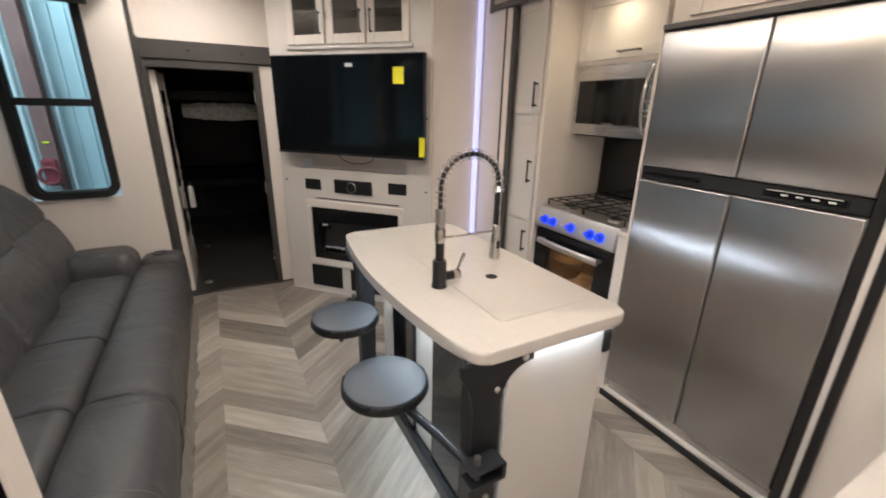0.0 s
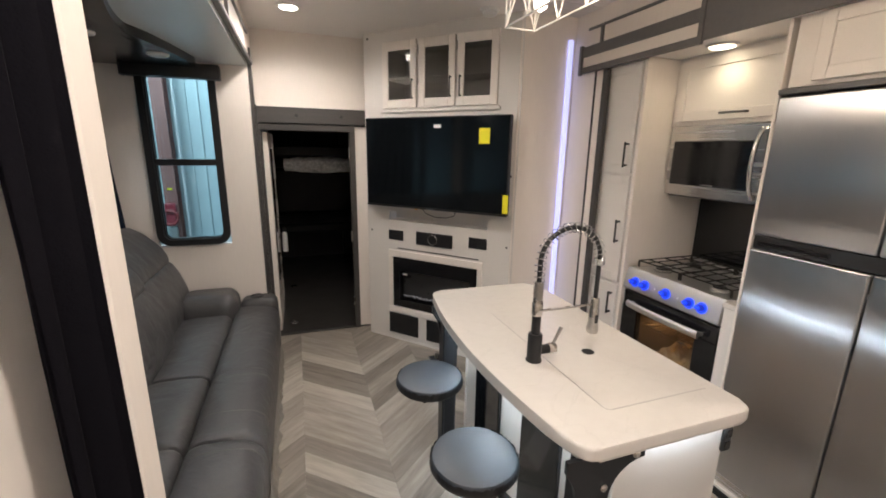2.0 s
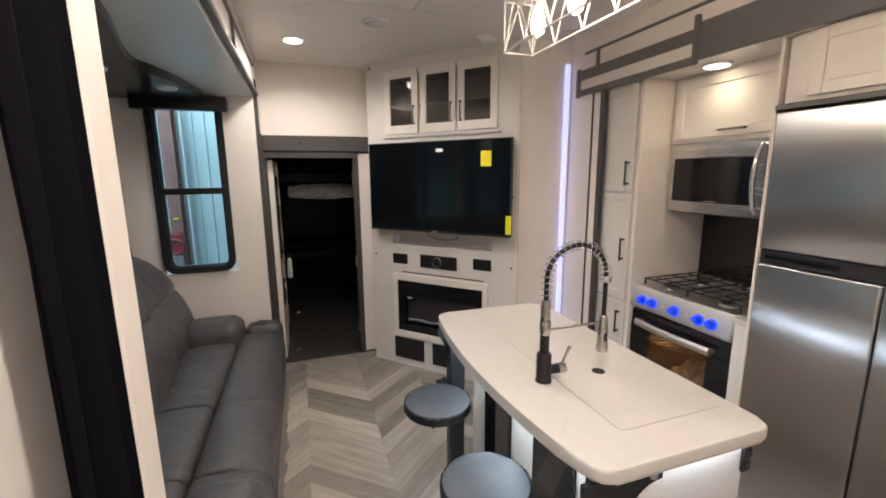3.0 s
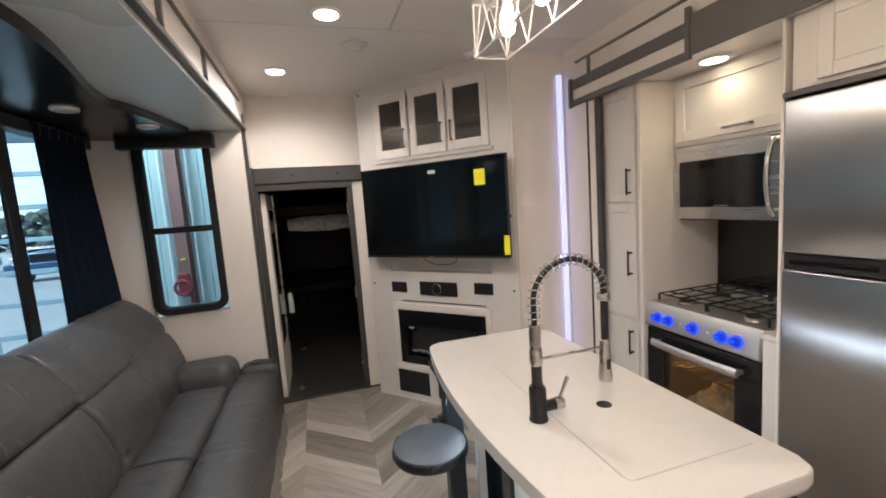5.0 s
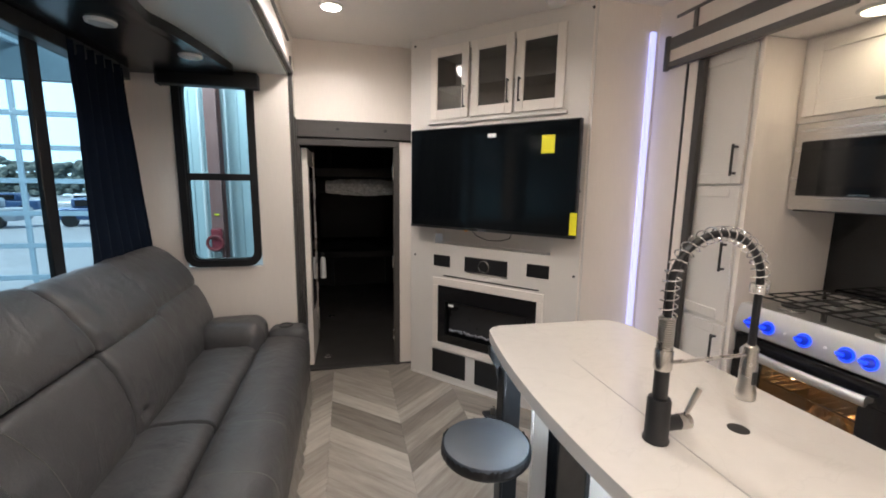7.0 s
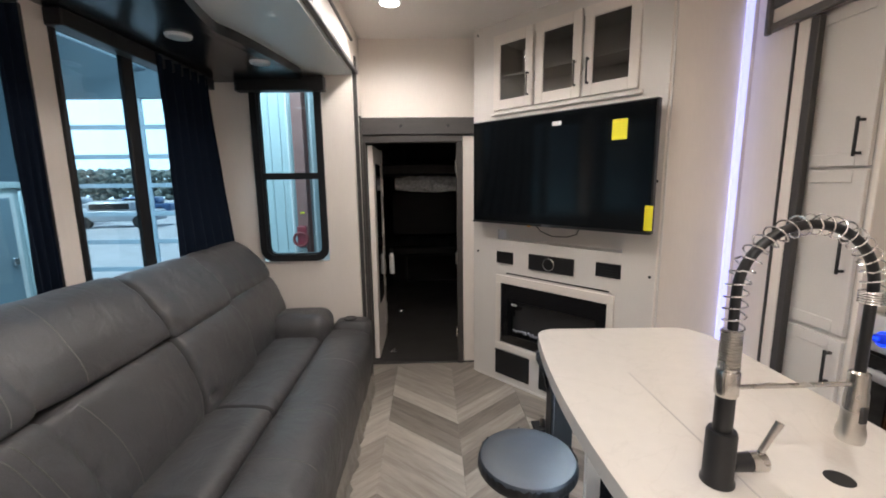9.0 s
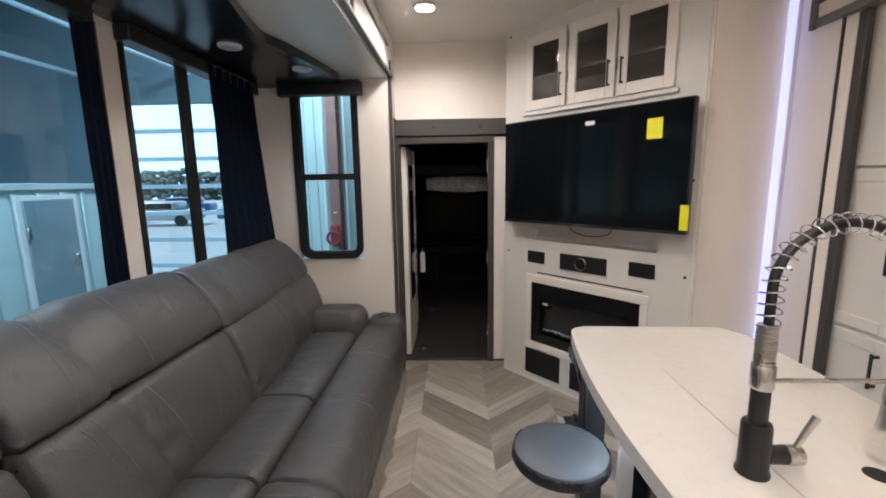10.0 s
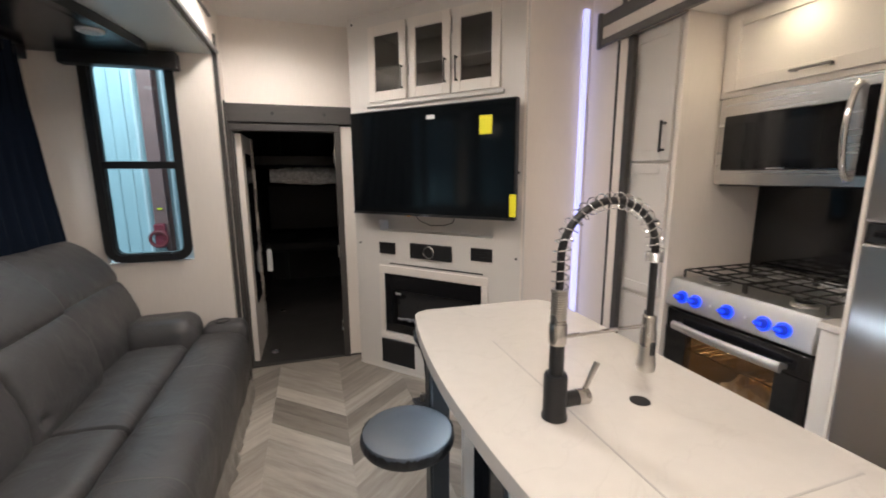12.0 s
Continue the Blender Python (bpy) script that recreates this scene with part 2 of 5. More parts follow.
def bx(x0, x1, y0, y1, z0, z1, bev=0.0, seg=1, bm=None):
    """A box between two corners, edges rounded by bev, added to bm."""
    out = bm or bmesh.new()
    r = bmesh.ops.create_cube(out, size=1.0, matrix=Matrix.LocRotScale(((x0 + x1) / 2, (y0 + y1) / 2, (z0 + z1) / 2), None, (abs(x1 - x0), abs(y1 - y0), abs(z1 - z0))))
    if bev:
        es = list({e for v in r["verts"] for e in v.link_edges})
        bmesh.ops.bevel(out, geom=es, offset=bev, segments=seg, affect="EDGES", profile=0.5)
    return out


def rod(a, b, r, n=12, r2=None, bm=None, caps=True):
    """A round bar from a to b."""
    out = bm or bmesh.new()
    a, b = Vector(a), Vector(b)
    d = b - a
    m = Matrix.Translation((a + b) / 2) @ d.to_track_quat("Z", "Y").to_matrix().to_4x4()
    bmesh.ops.create_cone(out, cap_ends=caps, segments=n, radius1=r, radius2=r if r2 is None else r2, depth=d.length, matrix=m)
    return out


def tube(points, r, n=8, bm=None, closed=False):
    """A round bar along a line of points."""
    out = bm or bmesh.new()
    pts = [Vector(p) for p in points]
    rings, side = [], None
    for i, p in enumerate(pts):
        if closed:
            d = pts[(i + 1) % len(pts)] - pts[i - 1]
        else:
            d = pts[min(i + 1, len(pts) - 1)] - pts[max(i - 1, 0)]
        d.normalize()
        if side is None:
            side = d.orthogonal().normalized()
        side = (side - d * side.dot(d)).normalized()
        w = d.cross(side)
        rings.append([out.verts.new(p + r * (math.cos(k * math.tau / n) * side + math.sin(k * math.tau / n) * w)) for k in range(n)])
    pairs = list(zip(rings, rings[1:])) + ([(rings[-1], rings[0])] if closed else [])
    for a, b in pairs:
        for k in range(n):
            out.faces.new((a[k], a[(k + 1) % n], b[(k + 1) % n], b[k]))
    if not closed:
        out.faces.new(rings[0][::-1])
        out.faces.new(rings[-1])
    return out


def slab(outline, z0, z1, bev=0.0, seg=2, bm=None):
    """A flat plate with a plan outline (counter-clockwise)."""
    out = bm or bmesh.new()
    low = [out.verts.new((x, y, z0)) for x, y in outline]
    high = [out.verts.new((x, y, z1)) for x, y in outline]
    k = len(low)
    top = out.faces.new(high)
    bot = out.faces.new(low[::-1])
    for i in range(k):
        out.faces.new((low[i], low[(i + 1) % k], high[(i + 1) % k], high[i]))
    if bev:
        es = list(set(top.edges) | set(bot.edges))
        bmesh.ops.bevel(out, geom=es, offset=bev, segments=seg, affect="EDGES", profile=0.5)
    return out


def lathe(profile, n=32, m=UP, bm=None):
    """A turned shape from (radius, height) pairs, about z."""
    out = bm or bmesh.new()
    rings = []
    for r, z in profile:
        rings.append([out.verts.new(m @ Vector((r * math.cos(k * math.tau / n), r * math.sin(k * math.tau / n), z))) for k in range(n)])
    for a, b in zip(rings, rings[1:]):
        for k in range(n):
            out.faces.new((a[k], a[(k + 1) % n], b[(k + 1) % n], b[k]))
    out.faces.new(rings[0][::-1])
    out.faces.new(rings[-1])
    return out


def rounded(x0, x1, y0, y1, r, n=6):
    """Outline of a rounded rectangle."""
    pts = []
    for cx, cy, a0 in ((x1 - r, y0 + r, -90), (x1 - r, y1 - r, 0), (x0 + r, y1 - r, 90), (x0 + r, y0 + r, 180)):
        for k in range(n + 1):
            a = radians(a0 + 90 * k / n)
            pts.append((cx + r * math.cos(a), cy + r * math.sin(a)))
    return pts


def ring_frame(outer, inner, y0, y1, bm=None):
    """A flat frame between two outlines of as many points, in x and z, from y0 to y1."""
    out = bm or bmesh.new()
    k = len(outer)
    v = [[out.verts.new((x, y, z)) for x, z in line] for y in (y0, y1) for line in (outer, inner)]
    for i in range(k):
        j = (i + 1) % k
        out.faces.new((v[0][i], v[0][j], v[1][j], v[1][i]))
        out.faces.new((v[2][j], v[2][i], v[3][i], v[3][j]))
        out.faces.new((v[0][j], v[0][i], v[2][i], v[2][j]))
        out.faces.new((v[1][i], v[1][j], v[3][j], v[3][i]))
    return out


def finish(name, bm, material, smooth=False):
    bmesh.ops.recalc_face_normals(bm, faces=bm.faces)
    me = bpy.data.meshes.new(name)
    bm.to_mesh(me)
    bm.free()
    me.materials.append(material)
    if smooth:
        for f in me.polygons:
            f.use_smooth = True
        me.set_sharp_from_angle(angle=radians(40))
    return me


def setting(name, bm, material, label="", category="", smooth=False):
    ob = new(name, finish(name, bm, material, smooth))
    return tagged(ob, label, category, "", "structure")


def thing(name, label, category, at=(0, 0, 0), rz=0.0, group=""):
    ob = new(name)
    ob.matrix_world = pose(*at, 0, 0, rz)
    ob.empty_display_size = 0.05
    return tagged(ob, label, category, group)


def part(name, bm, material, parent, label="", smooth=True, local=False):
    """One mesh object under a thing or a part; bm is in world places unless local."""
    root = parent
    while root.parent:
        root = root.parent
    if not local:
        bm.transform(root.matrix_basis.inverted())
    ob = new(name, finish(name, bm, material, smooth))
    ob.parent = parent
    return tagged(ob, label)


def solo(name, bm, material, label, category, group="", smooth=True):
    return tagged(new(name, finish(name, bm, material, smooth)), label, category, group)


# ---- structure ----
LX, RX = -0.23, 1.83
bx_floor = bx(LX - 0.95, 2.5, -1.3, 3.81, -0.06, -0.005)
floor = setting("floor", bx_floor, GROUT, "grey wood-look chevron vinyl plank floor", "floor")
setting("garage_floor", bx(-0.30, 1.9, 3.812, 6.6, -0.06, 0.008), RUBBERF, "black rubber coin floor of the cargo bay", "floor")
setting("ceiling", bx(LX - 0.06, RX + 0.06, -1.3, 3.86, CEIL, CEIL + 0.06), CEILM, "smooth off-white ceiling panel", "ceiling")
setting("wall_back", bx(-1.3, 2.5, -1.36, -1.3, -0.06, 2.5), WALL, "plain off-white wall", "wall")

wl = bx(LX - 0.06, LX, -1.3, 0.83, -0.06, CEIL)
bx(LX - 0.06, LX, 0.83, 3.60, 2.172, CEIL, bm=wl)
bx(LX - 0.06, LX, 3.60, 3.80, 0, CEIL, bm=wl)
setting("wall_left", wl, WALL, "off-white panelled side wall round the slide-out", "wall")

wf = bx(LX - 0.06, 0.64, 3.81, 3.86, 1.90, CEIL)
bx(LX - 0.06, -0.262, 3.81, 3.86, 0, 1.90, bm=wf)
bx(0.508, 0.62, 3.80, 3.86, 0, 1.765, bm=wf)
bx(0.62, 1.9, 3.82, 3.86, 0, CEIL, bm=wf)
setting("wall_front", wf, WALL, "off-white end wall above the dark doorway", "wall")

# right wall: above the slide-out, and the stub by the pantry
wr = bx(RX, RX + 0.05, -1.3, 2.73, 2.232, CEIL)
bx(RX, RX + 0.7, -1.3, 0.47, -0.06, 2.232, bm=wr)
bx(RX, RX + 0.05, 2.50, 2.73, 0, 2.232, bm=wr)
setting("wall_right", wr, WALL, "off-white panelled side wall over the kitchen slide-out", "wall")
setting("wall_stub", bx(1.425, RX + 0.05, 2.732, 2.79, 0, CEIL), WALL, "narrow off-white wall beside the television cabinet", "wall")

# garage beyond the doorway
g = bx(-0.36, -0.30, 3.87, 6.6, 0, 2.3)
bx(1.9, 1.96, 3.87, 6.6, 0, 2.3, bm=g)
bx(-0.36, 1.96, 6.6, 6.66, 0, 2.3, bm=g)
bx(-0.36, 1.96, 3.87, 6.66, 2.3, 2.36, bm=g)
setting("garage_wall", g, GARAGE, "cargo bay walls, shade put into their near-black colour", "wall")

# left slide-out
SX = -1.15
so = bx(SX - 0.05, SX, 0.92, 1.25, 0, 2.13)
bx(SX - 0.05, SX, 2.26, 2.36, 0, 2.13, bm=so)
bx(SX - 0.05, SX, 3.42, 3.53, 0, 2.13, bm=so)
for ya, yb in ((1.25, 2.26), (2.36, 3.42)):
    bx(SX - 0.05, SX, ya, yb, 0, 0.90, bm=so)
    bx(SX - 0.05, SX, ya, yb, 2.06, 2.13, bm=so)
setting("slide_wall_outer", so, WALL, "off-white slide-out wall with two windows", "wall")
se = bx(SX - 0.05, -0.905, 3.53, 3.575, 0, 2.13)
bx(-0.445, LX - 0.012, 3.53, 3.575, 0, 2.13, bm=se)
bx(-0.905, -0.445, 3.53, 3.575, 0, 0.90, bm=se)
bx(-0.905, -0.445, 3.53, 3.575, 2.10, 2.13, bm=se)
setting("slide_wall_end", se, WALL, "off-white slide-out end wall with a window", "wall")
setting("slide_wall_near", bx(SX - 0.05, LX - 0.06, 0.90, 0.94, 0, 2.13), WALL, "off-white slide-out end wall", "wall")
setting("slide_ceiling", bx(SX - 0.05, LX - 0.012, 0.92, 3.60, 2.132, 2.17), SLIDEC, "slide-out ceiling, window daylight tinted into its colour", "ceiling")

# slide-out jamb: white post, black seal, dark curtain on the wall
setting("jamb_post", bx(LX - 0.06, LX + 0.030, 0.835, 0.908, 0, 2.15, 0.005), WALL, "off-white slide-out jamb post", "trim")
setting("jamb_seal", bx(LX, LX + 0.026, 0.814, 0.831, 0, 2.17, 0.004), BLACK, "black rubber slide-out seal", "trim")

# fascia of the slide-out: bottom rail, top line, straps
fa = bx(LX - 0.01, LX + 0.02, 0.94, 3.61, 2.150, 2.176, 0.004)
setting("slide_fascia_rail", fa, RAILG, "dark grey fascia rail of the slide-out", "trim")
setting("slide_fascia_edge", bx(LX, LX + 0.014, 0.905, 3.50, 2.325, 2.34, 0.002), RAILG, "thin dark fascia edge", "trim")
for k, ys in enumerate((1.32, 1.95, 2.545)):
    setting("fascia_strap", bx(LX, LX + 0.016, ys - 0.009, ys + 0.009, 2.176, 2.325), RAILG, "dark fascia joint strip", "trim")
setting("slide_end_trim", bx(LX - 0.012, LX + 0.012, 3.575, 3.605, 0, 2.26, 0.003), TRIMB, "dark vertical seal of the slide-out end", "trim")
setting("wall_corner_trim", bx(LX, LX + 0.012, 3.70, 3.73, 0, 1.90, 0.002), TRIMB, "thin dark vertical trim", "trim")

# dark rails over the kitchen slide-out
rl = bx(RX - 0.03, RX, 1.775, 2.63, 2.175, 2.235, 0.003)
setting("kitchen_fascia_rail", rl, RAILG, "dark grey upper fascia rail", "trim")
setting("kitchen_fascia_rail_low", bx(RX - 0.03, RX, 1.775, 2.63, 2.082, 2.115, 0.003), RAILG, "dark grey lower fascia rail", "trim")
setting("kitchen_fascia_white", bx(RX - 0.02, RX + 0.012, 0.47, 2.62, 2.105, 2.231), WALL, "off-white fascia strip", "trim")
setting("kitchen_fascia_board", bx(RX - 0.034, RX - 0.021, -0.6, 1.755, 2.090, 2.255, 0.003), RAILG, "dark grey fascia board", "trim")
for yc, za, zb in ((1.765, 2.075, 2.29), (2.622, 2.070, 2.245), (0.995, 2.085, 2.13)):
    setting("fascia_clip", bx(RX - 0.042, RX - 0.02, yc - 0.012, yc + 0.012, za, zb, 0.003), RAILG, "dark joint clip", "trim")
setting("kitchen_fascia_edge", bx(RX - 0.012, RX, -0.6, 2.60, 2.332, 2.346, 0.002), RAILG, "thin dark wall edge", "trim")
setting("fascia_post", bx(RX - 0.012, RX, 2.463, 2.483, 2.235, 2.332), RAILG, "short dark upright trim", "trim")
setting("pantry_post", bx(RX, RX + 0.03, 2.400, 2.440, 0.0, 2.08, 0.003), TRIMB, "dark vertical slide-out seal", "trim")
setting("pantry_flange", bx(RX, RX + 0.03, 2.442, 2.497, 0.0, 2.08, 0.003), WALL, "off-white vertical flange", "trim")
setting("pantry_line", bx(RX - 0.006, RX + 0.01, 2.498, 2.506, 0.0, 2.08), TRIMB, "thin dark vertical joint", "trim")
setting("led_strip", bx(1.766, 1.800, 2.712, 2.730, 0.03, 2.30, 0.006, 2), LED, "glowing blue-white vertical light strip", "light strip")

# kitchen slide-out shell
ks = bx(2.42, 2.48, 0.47, 2.53, 0, 2.14)
bx(RX + 0.035, 2.48, 2.50, 2.56, 0, 2.14, bm=ks)
bx(RX + 0.02, 2.48, 0.47, 0.53, 0, 2.14, bm=ks)
setting("kitchen_slide_wall", ks, WALL, "off-white kitchen slide-out walls", "wall")
setting("kitchen_slide_ceiling", bx(RX + 0.0, 2.48, 0.47, 2.56, 2.10, 2.104), CEILM, "off-white kitchen slide-out ceiling", "ceiling")

# doorway: dark casing
dt = thing("door_casing", "dark grey wood doorway casing with a deep header", "door frame", (0.13, 3.80, 0))
part("header", bx(-0.245, 0.62, 3.765, 3.81, 1.775, 1.895, 0.004), TRIMG, dt)
part("head_jamb", bx(-0.235, 0.505, 3.78, 3.86, 1.722, 1.773, 0.003), TRIMG, dt)
part("side_jamb", bx(0.462, 0.506, 3.785, 3.86, 0.0, 1.722, 0.003), TRIMG, dt)
part("side_jamb", bx(-0.235, -0.205, 3.785, 3.86, 0.0, 1.722, 0.003), TRIMG, dt)
part("threshold", bx(-0.23, 0.60, 3.795, 3.87, 0.0, 0.014, 0.004), TRIMB, dt, "dark threshold strip")
for x in (0.06, 0.40):
    part("screw_cap", lathe([(0.012, 0), (0.012, 0.004)], 12, Matrix.Translation((x, 3.764, 1.835)) @ Matrix.Rotation(radians(90), 4, "X")), BLACK, dt)
for z in (0.25, 0.85, 1.55):
    part("hinge", rod((0.458, 3.80, z - 0.045), (0.458, 3.80, z + 0.045), 0.009), NICKEL, dt, "nickel hinge")

# ---- floor planks: chevron ----
COLW, PITCH, RISE = 0.42, 0.15, 0.362


def plank_mesh(sign):
    b = bmesh.new()
    g, dz = 0.0004, 0.005
    lo, hi = [], []
    for x, y in ((g, 0), (COLW - g, 0), (COLW - g, PITCH - 2.4 * g), (g, PITCH - 2.4 * g)):
        lo.append(b.verts.new((x, y - sign * RISE * x / COLW, -dz)))
        hi.append(b.verts.new((x + (0.0002 if x < 0.1 else -0.0002), y - sign * RISE * x / COLW, 0)))
    b.faces.new(hi)
    for i in range(4):
        b.faces.new((lo[i], lo[(i + 1) % 4], hi[(i + 1) % 4], hi[i]))
    return finish("plank", b, PLANKL if sign > 0 else PLANKR)


# ---- island ----
def arc_side(x_end, x_mid, y0, y1, n=18):
    return [(x_end + (x_mid - x_end) * math.sin(math.pi * k / n) ** 0.8 if 0 < k < n else x_end, y1 + (y0 - y1) * k / n) for k in range(n + 1)]


def fillet(pts, r, n=6):
    """Round the sharp corners of an outline."""
    out = []
    k = len(pts)
    for i in range(k):
        p, a, b = Vector(pts[i]), Vector(pts[i - 1]), Vector(pts[(i + 1) % k])
        d1, d2 = (a - p), (b - p)
        ang = d1.angle(d2)
        if ang > radians(140):
            out.append(tuple(p))
            continue
        t = min(r / math.tan(ang / 2), d1.length * 0.9, d2.length * 0.9)
        s, e = p + d1.normalized() * t, p + d2.normalized() * t
        for j in range(n + 1):
            f = j / n
            out.append(tuple((1 - f) ** 2 * s + 2 * f * (1 - f) * p + f * f * e))
    return out


top_line = [(0.640, 0.876), (1.185, 0.872), (1.185, 1.955), (1.13, 2.03)] + arc_side(0.628, 0.565, 0.876, 2.045)[:-1]
it = thing("island_countertop", "white veined solid-surface island top with rounded corners", "countertop", (0.9, 1.45, 0.88))
part("slab", slab(fillet(top_line, 0.05), 0.882, 0.92, 0.008, 3), STONE, it)
part("sink_cover_line", bx(0.783, 0.787, 1.012, 1.70, 0.9200, 0.9206), STONE2, it, "thin joint of the sink cover")
part("sink_cover_line", bx(0.805, 1.14, 0.990, 0.994, 0.9200, 0.9206), STONE2, it, "thin joint of the sink cover")
part("sink_cover_line", tube([(0.785 + 0.021 * (1 - math.cos(a * math.pi / 16)), 1.013 - 0.021 * math.sin(a * math.pi / 16), 0.9188) for a in range(9)], 0.0018, 6), STONE2, it, "thin joint of the sink cover")
hole = lathe([(0.022, 0.9201), (0.022, 0.9206)], 24, Matrix.Translation((0.954, 1.288, 0)))
part("drain_hole", hole, BLACK, it, "dark round finger hole")

isl = thing("kitchen_island", "white kitchen island with dark panels and lit strips", "kitchen island", (0.95, 1.45, 0))
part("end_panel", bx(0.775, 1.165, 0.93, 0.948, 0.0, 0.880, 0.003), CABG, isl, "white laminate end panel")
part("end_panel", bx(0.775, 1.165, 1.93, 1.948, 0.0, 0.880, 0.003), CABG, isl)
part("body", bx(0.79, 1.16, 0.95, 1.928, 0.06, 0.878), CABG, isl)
part("toe_kick", bx(0.742, 0.776, 0.95, 1.93, 0.0, 0.07, 0.003), BLACK, isl, "black toe kick")
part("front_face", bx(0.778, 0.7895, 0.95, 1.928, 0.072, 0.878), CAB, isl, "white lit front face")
for ya, yb in ((0.955, 1.09), (1.145, 1.375), (1.555, 1.785)):
    part("dark_panel", bx(0.760, 0.777, ya, yb, 0.075, 0.872, 0.003), GLOSSB, isl, "glossy black front panel")
part("under_light", bx(0.86, 1.15, 0.915, 0.921, 0.874, 0.880), LEDW, isl, "glowing light strip under the top")
part("side_light", bx(0.738, 0.744, 1.0, 1.9, 0.874, 0.880), LEDW, isl)
part("back_light", bx(1.168, 1.174, 1.0, 1.9, 0.874, 0.880), LEDW, isl)
ol = part("outlet", bx(1.150, 1.182, 0.918, 0.9295, 0.752, 0.835, 0.004), BLACK, isl, "black power outlet")
part("socket", bx(1.155, 1.177, 0.915, 0.918, 0.80, 0.825, 0.001), GLOSSB, ol)
part("socket", bx(1.155, 1.177, 0.915, 0.918, 0.762, 0.787, 0.001), GLOSSB, ol)


def gusset(y0, y1):
    """A steel bracket: wide under the top, sweeping in to a post."""
    line = [(0.60, 0.878), (0.835, 0.878), (0.835, 0.845)]
    for k in range(9):
        a = radians(90 + 90 * k / 8)
        line.append((0.835 + 0.105 * math.cos(a), 0.735 + 0.105 * math.sin(a)))
    line += [(0.725, 0.0), (0.640, 0.0), (0.640, 0.735), (0.625, 0.80), (0.60, 0.845)]
    b = bmesh.new()
    f = [b.verts.new((x, y0, z)) for x, z in line]
    r = [b.verts.new((x, y1, z)) for x, z in line]
    n = len(line)
    b.faces.new(f)
    b.faces.new(r[::-1])
    for i in range(n):
        b.faces.new((f[i], r[i], r[(i + 1) % n], f[(i + 1) % n]))
    return b


def stool(seat_x, seat_y, post_y, group, face):
    st = thing("swing_stool", "round black padded stool on a swing-out steel arm", "stool", (0.70, post_y, 0), 0, group)
    part("post", gusset(post_y - 0.006, post_y + 0.006), BLKST, st, "black steel gusset post")
    part("post_flange", bx(0.640, 0.652, post_y, post_y + face * 0.05, 0.0, 0.80, 0.003), BLKST, st)
    for x, z in ((0.805, 0.855), (0.712, 0.78), (0.70, 0.40), (0.70, 0.20)):
        part("bolt", lathe([(0.011, 0), (0.011, 0.004), (0.006, 0.008)], 8, Matrix.Translation((x, post_y - face * 0.006, z)) @ Matrix.Rotation(radians(90 * face), 4, "X")), NICKEL, st, "bright bolt head")
    cz = 0.53
    cl = bx(0.605, 0.715, post_y - face * 0.070, post_y - face * 0.010, cz - 0.006, cz + 0.006, 0.002)
    bx(0.605, 0.715, post_y - face * 0.070, post_y - face * 0.010, cz + 0.045, cz + 0.055, 0.002, bm=cl)
    bx(0.705, 0.717, post_y - face * 0.070, post_y - face * 0.010, cz, cz + 0.05, bm=cl)
    clamp = part("clamp", cl, BLKST, st, "folded steel pivot clamp")
    part("pivot_bolt", rod((0.638, post_y - face * 0.042, cz - 0.02), (0.638, post_y - face * 0.042, cz + 0.082), 0.009), NICKEL, clamp)
    part("arm", tube([(0.638, post_y - face * 0.042, cz + 0.03), (0.60, (post_y * 2 + seat_y) / 3, cz + 0.04), (seat_x + 0.01, seat_y - 0.02 * face, 0.585), (seat_x, seat_y, 0.60)], 0.014, 10), BLKST, st, "black steel tube arm")
    part("knob", rod((seat_x - 0.03, seat_y - 0.03, 0.53), (seat_x - 0.03, seat_y - 0.03, 0.60), 0.009), BLACK, st)
    m = Matrix.Translation((seat_x, seat_y, 0))
    part("seat", lathe([(0.11, 0.602), (0.135, 0.606), (0.142, 0.616), (0.142, 0.626), (0.137, 0.636), (0.12, 0.643), (0.07, 0.647), (0.0001, 0.648)], 48, m), SEATM, st, "black vinyl seat pad")
    b = bmesh.new()
    rings = []
    for j, (r, z) in enumerate([(0.128, 0.598), (0.140, 0.597), (0.1455, 0.606), (0.1450, 0.619), (0.1434, 0.630)]):
        ring = []
        for k in range(160):
            a = k * math.tau / 160
            w = noise.noise(Vector((math.cos(a) * 19 + seat_y, math.sin(a) * 19, j * 0.2)))
            ring.append(b.verts.new((seat_x + (r + 0.002 * w) * math.cos(a), seat_y + (r + 0.002 * w) * math.sin(a), z + (0.012 * w if j > 3 else 0.002 * w))))
        rings.append(ring)
    for u, w in zip(rings, rings[1:]):
        for k in range(160):
            b.faces.new((u[k], u[(k + 1) % 160], w[(k + 1) % 160], w[k]))
    part("gathered_edge", b, BLACK, st, "gathered black seat cover edge")
    return st


stool(0.53, 1.765, 1.955, "island stools", -1)
stool(0.525, 1.262, 0.905, "island stools", 1)


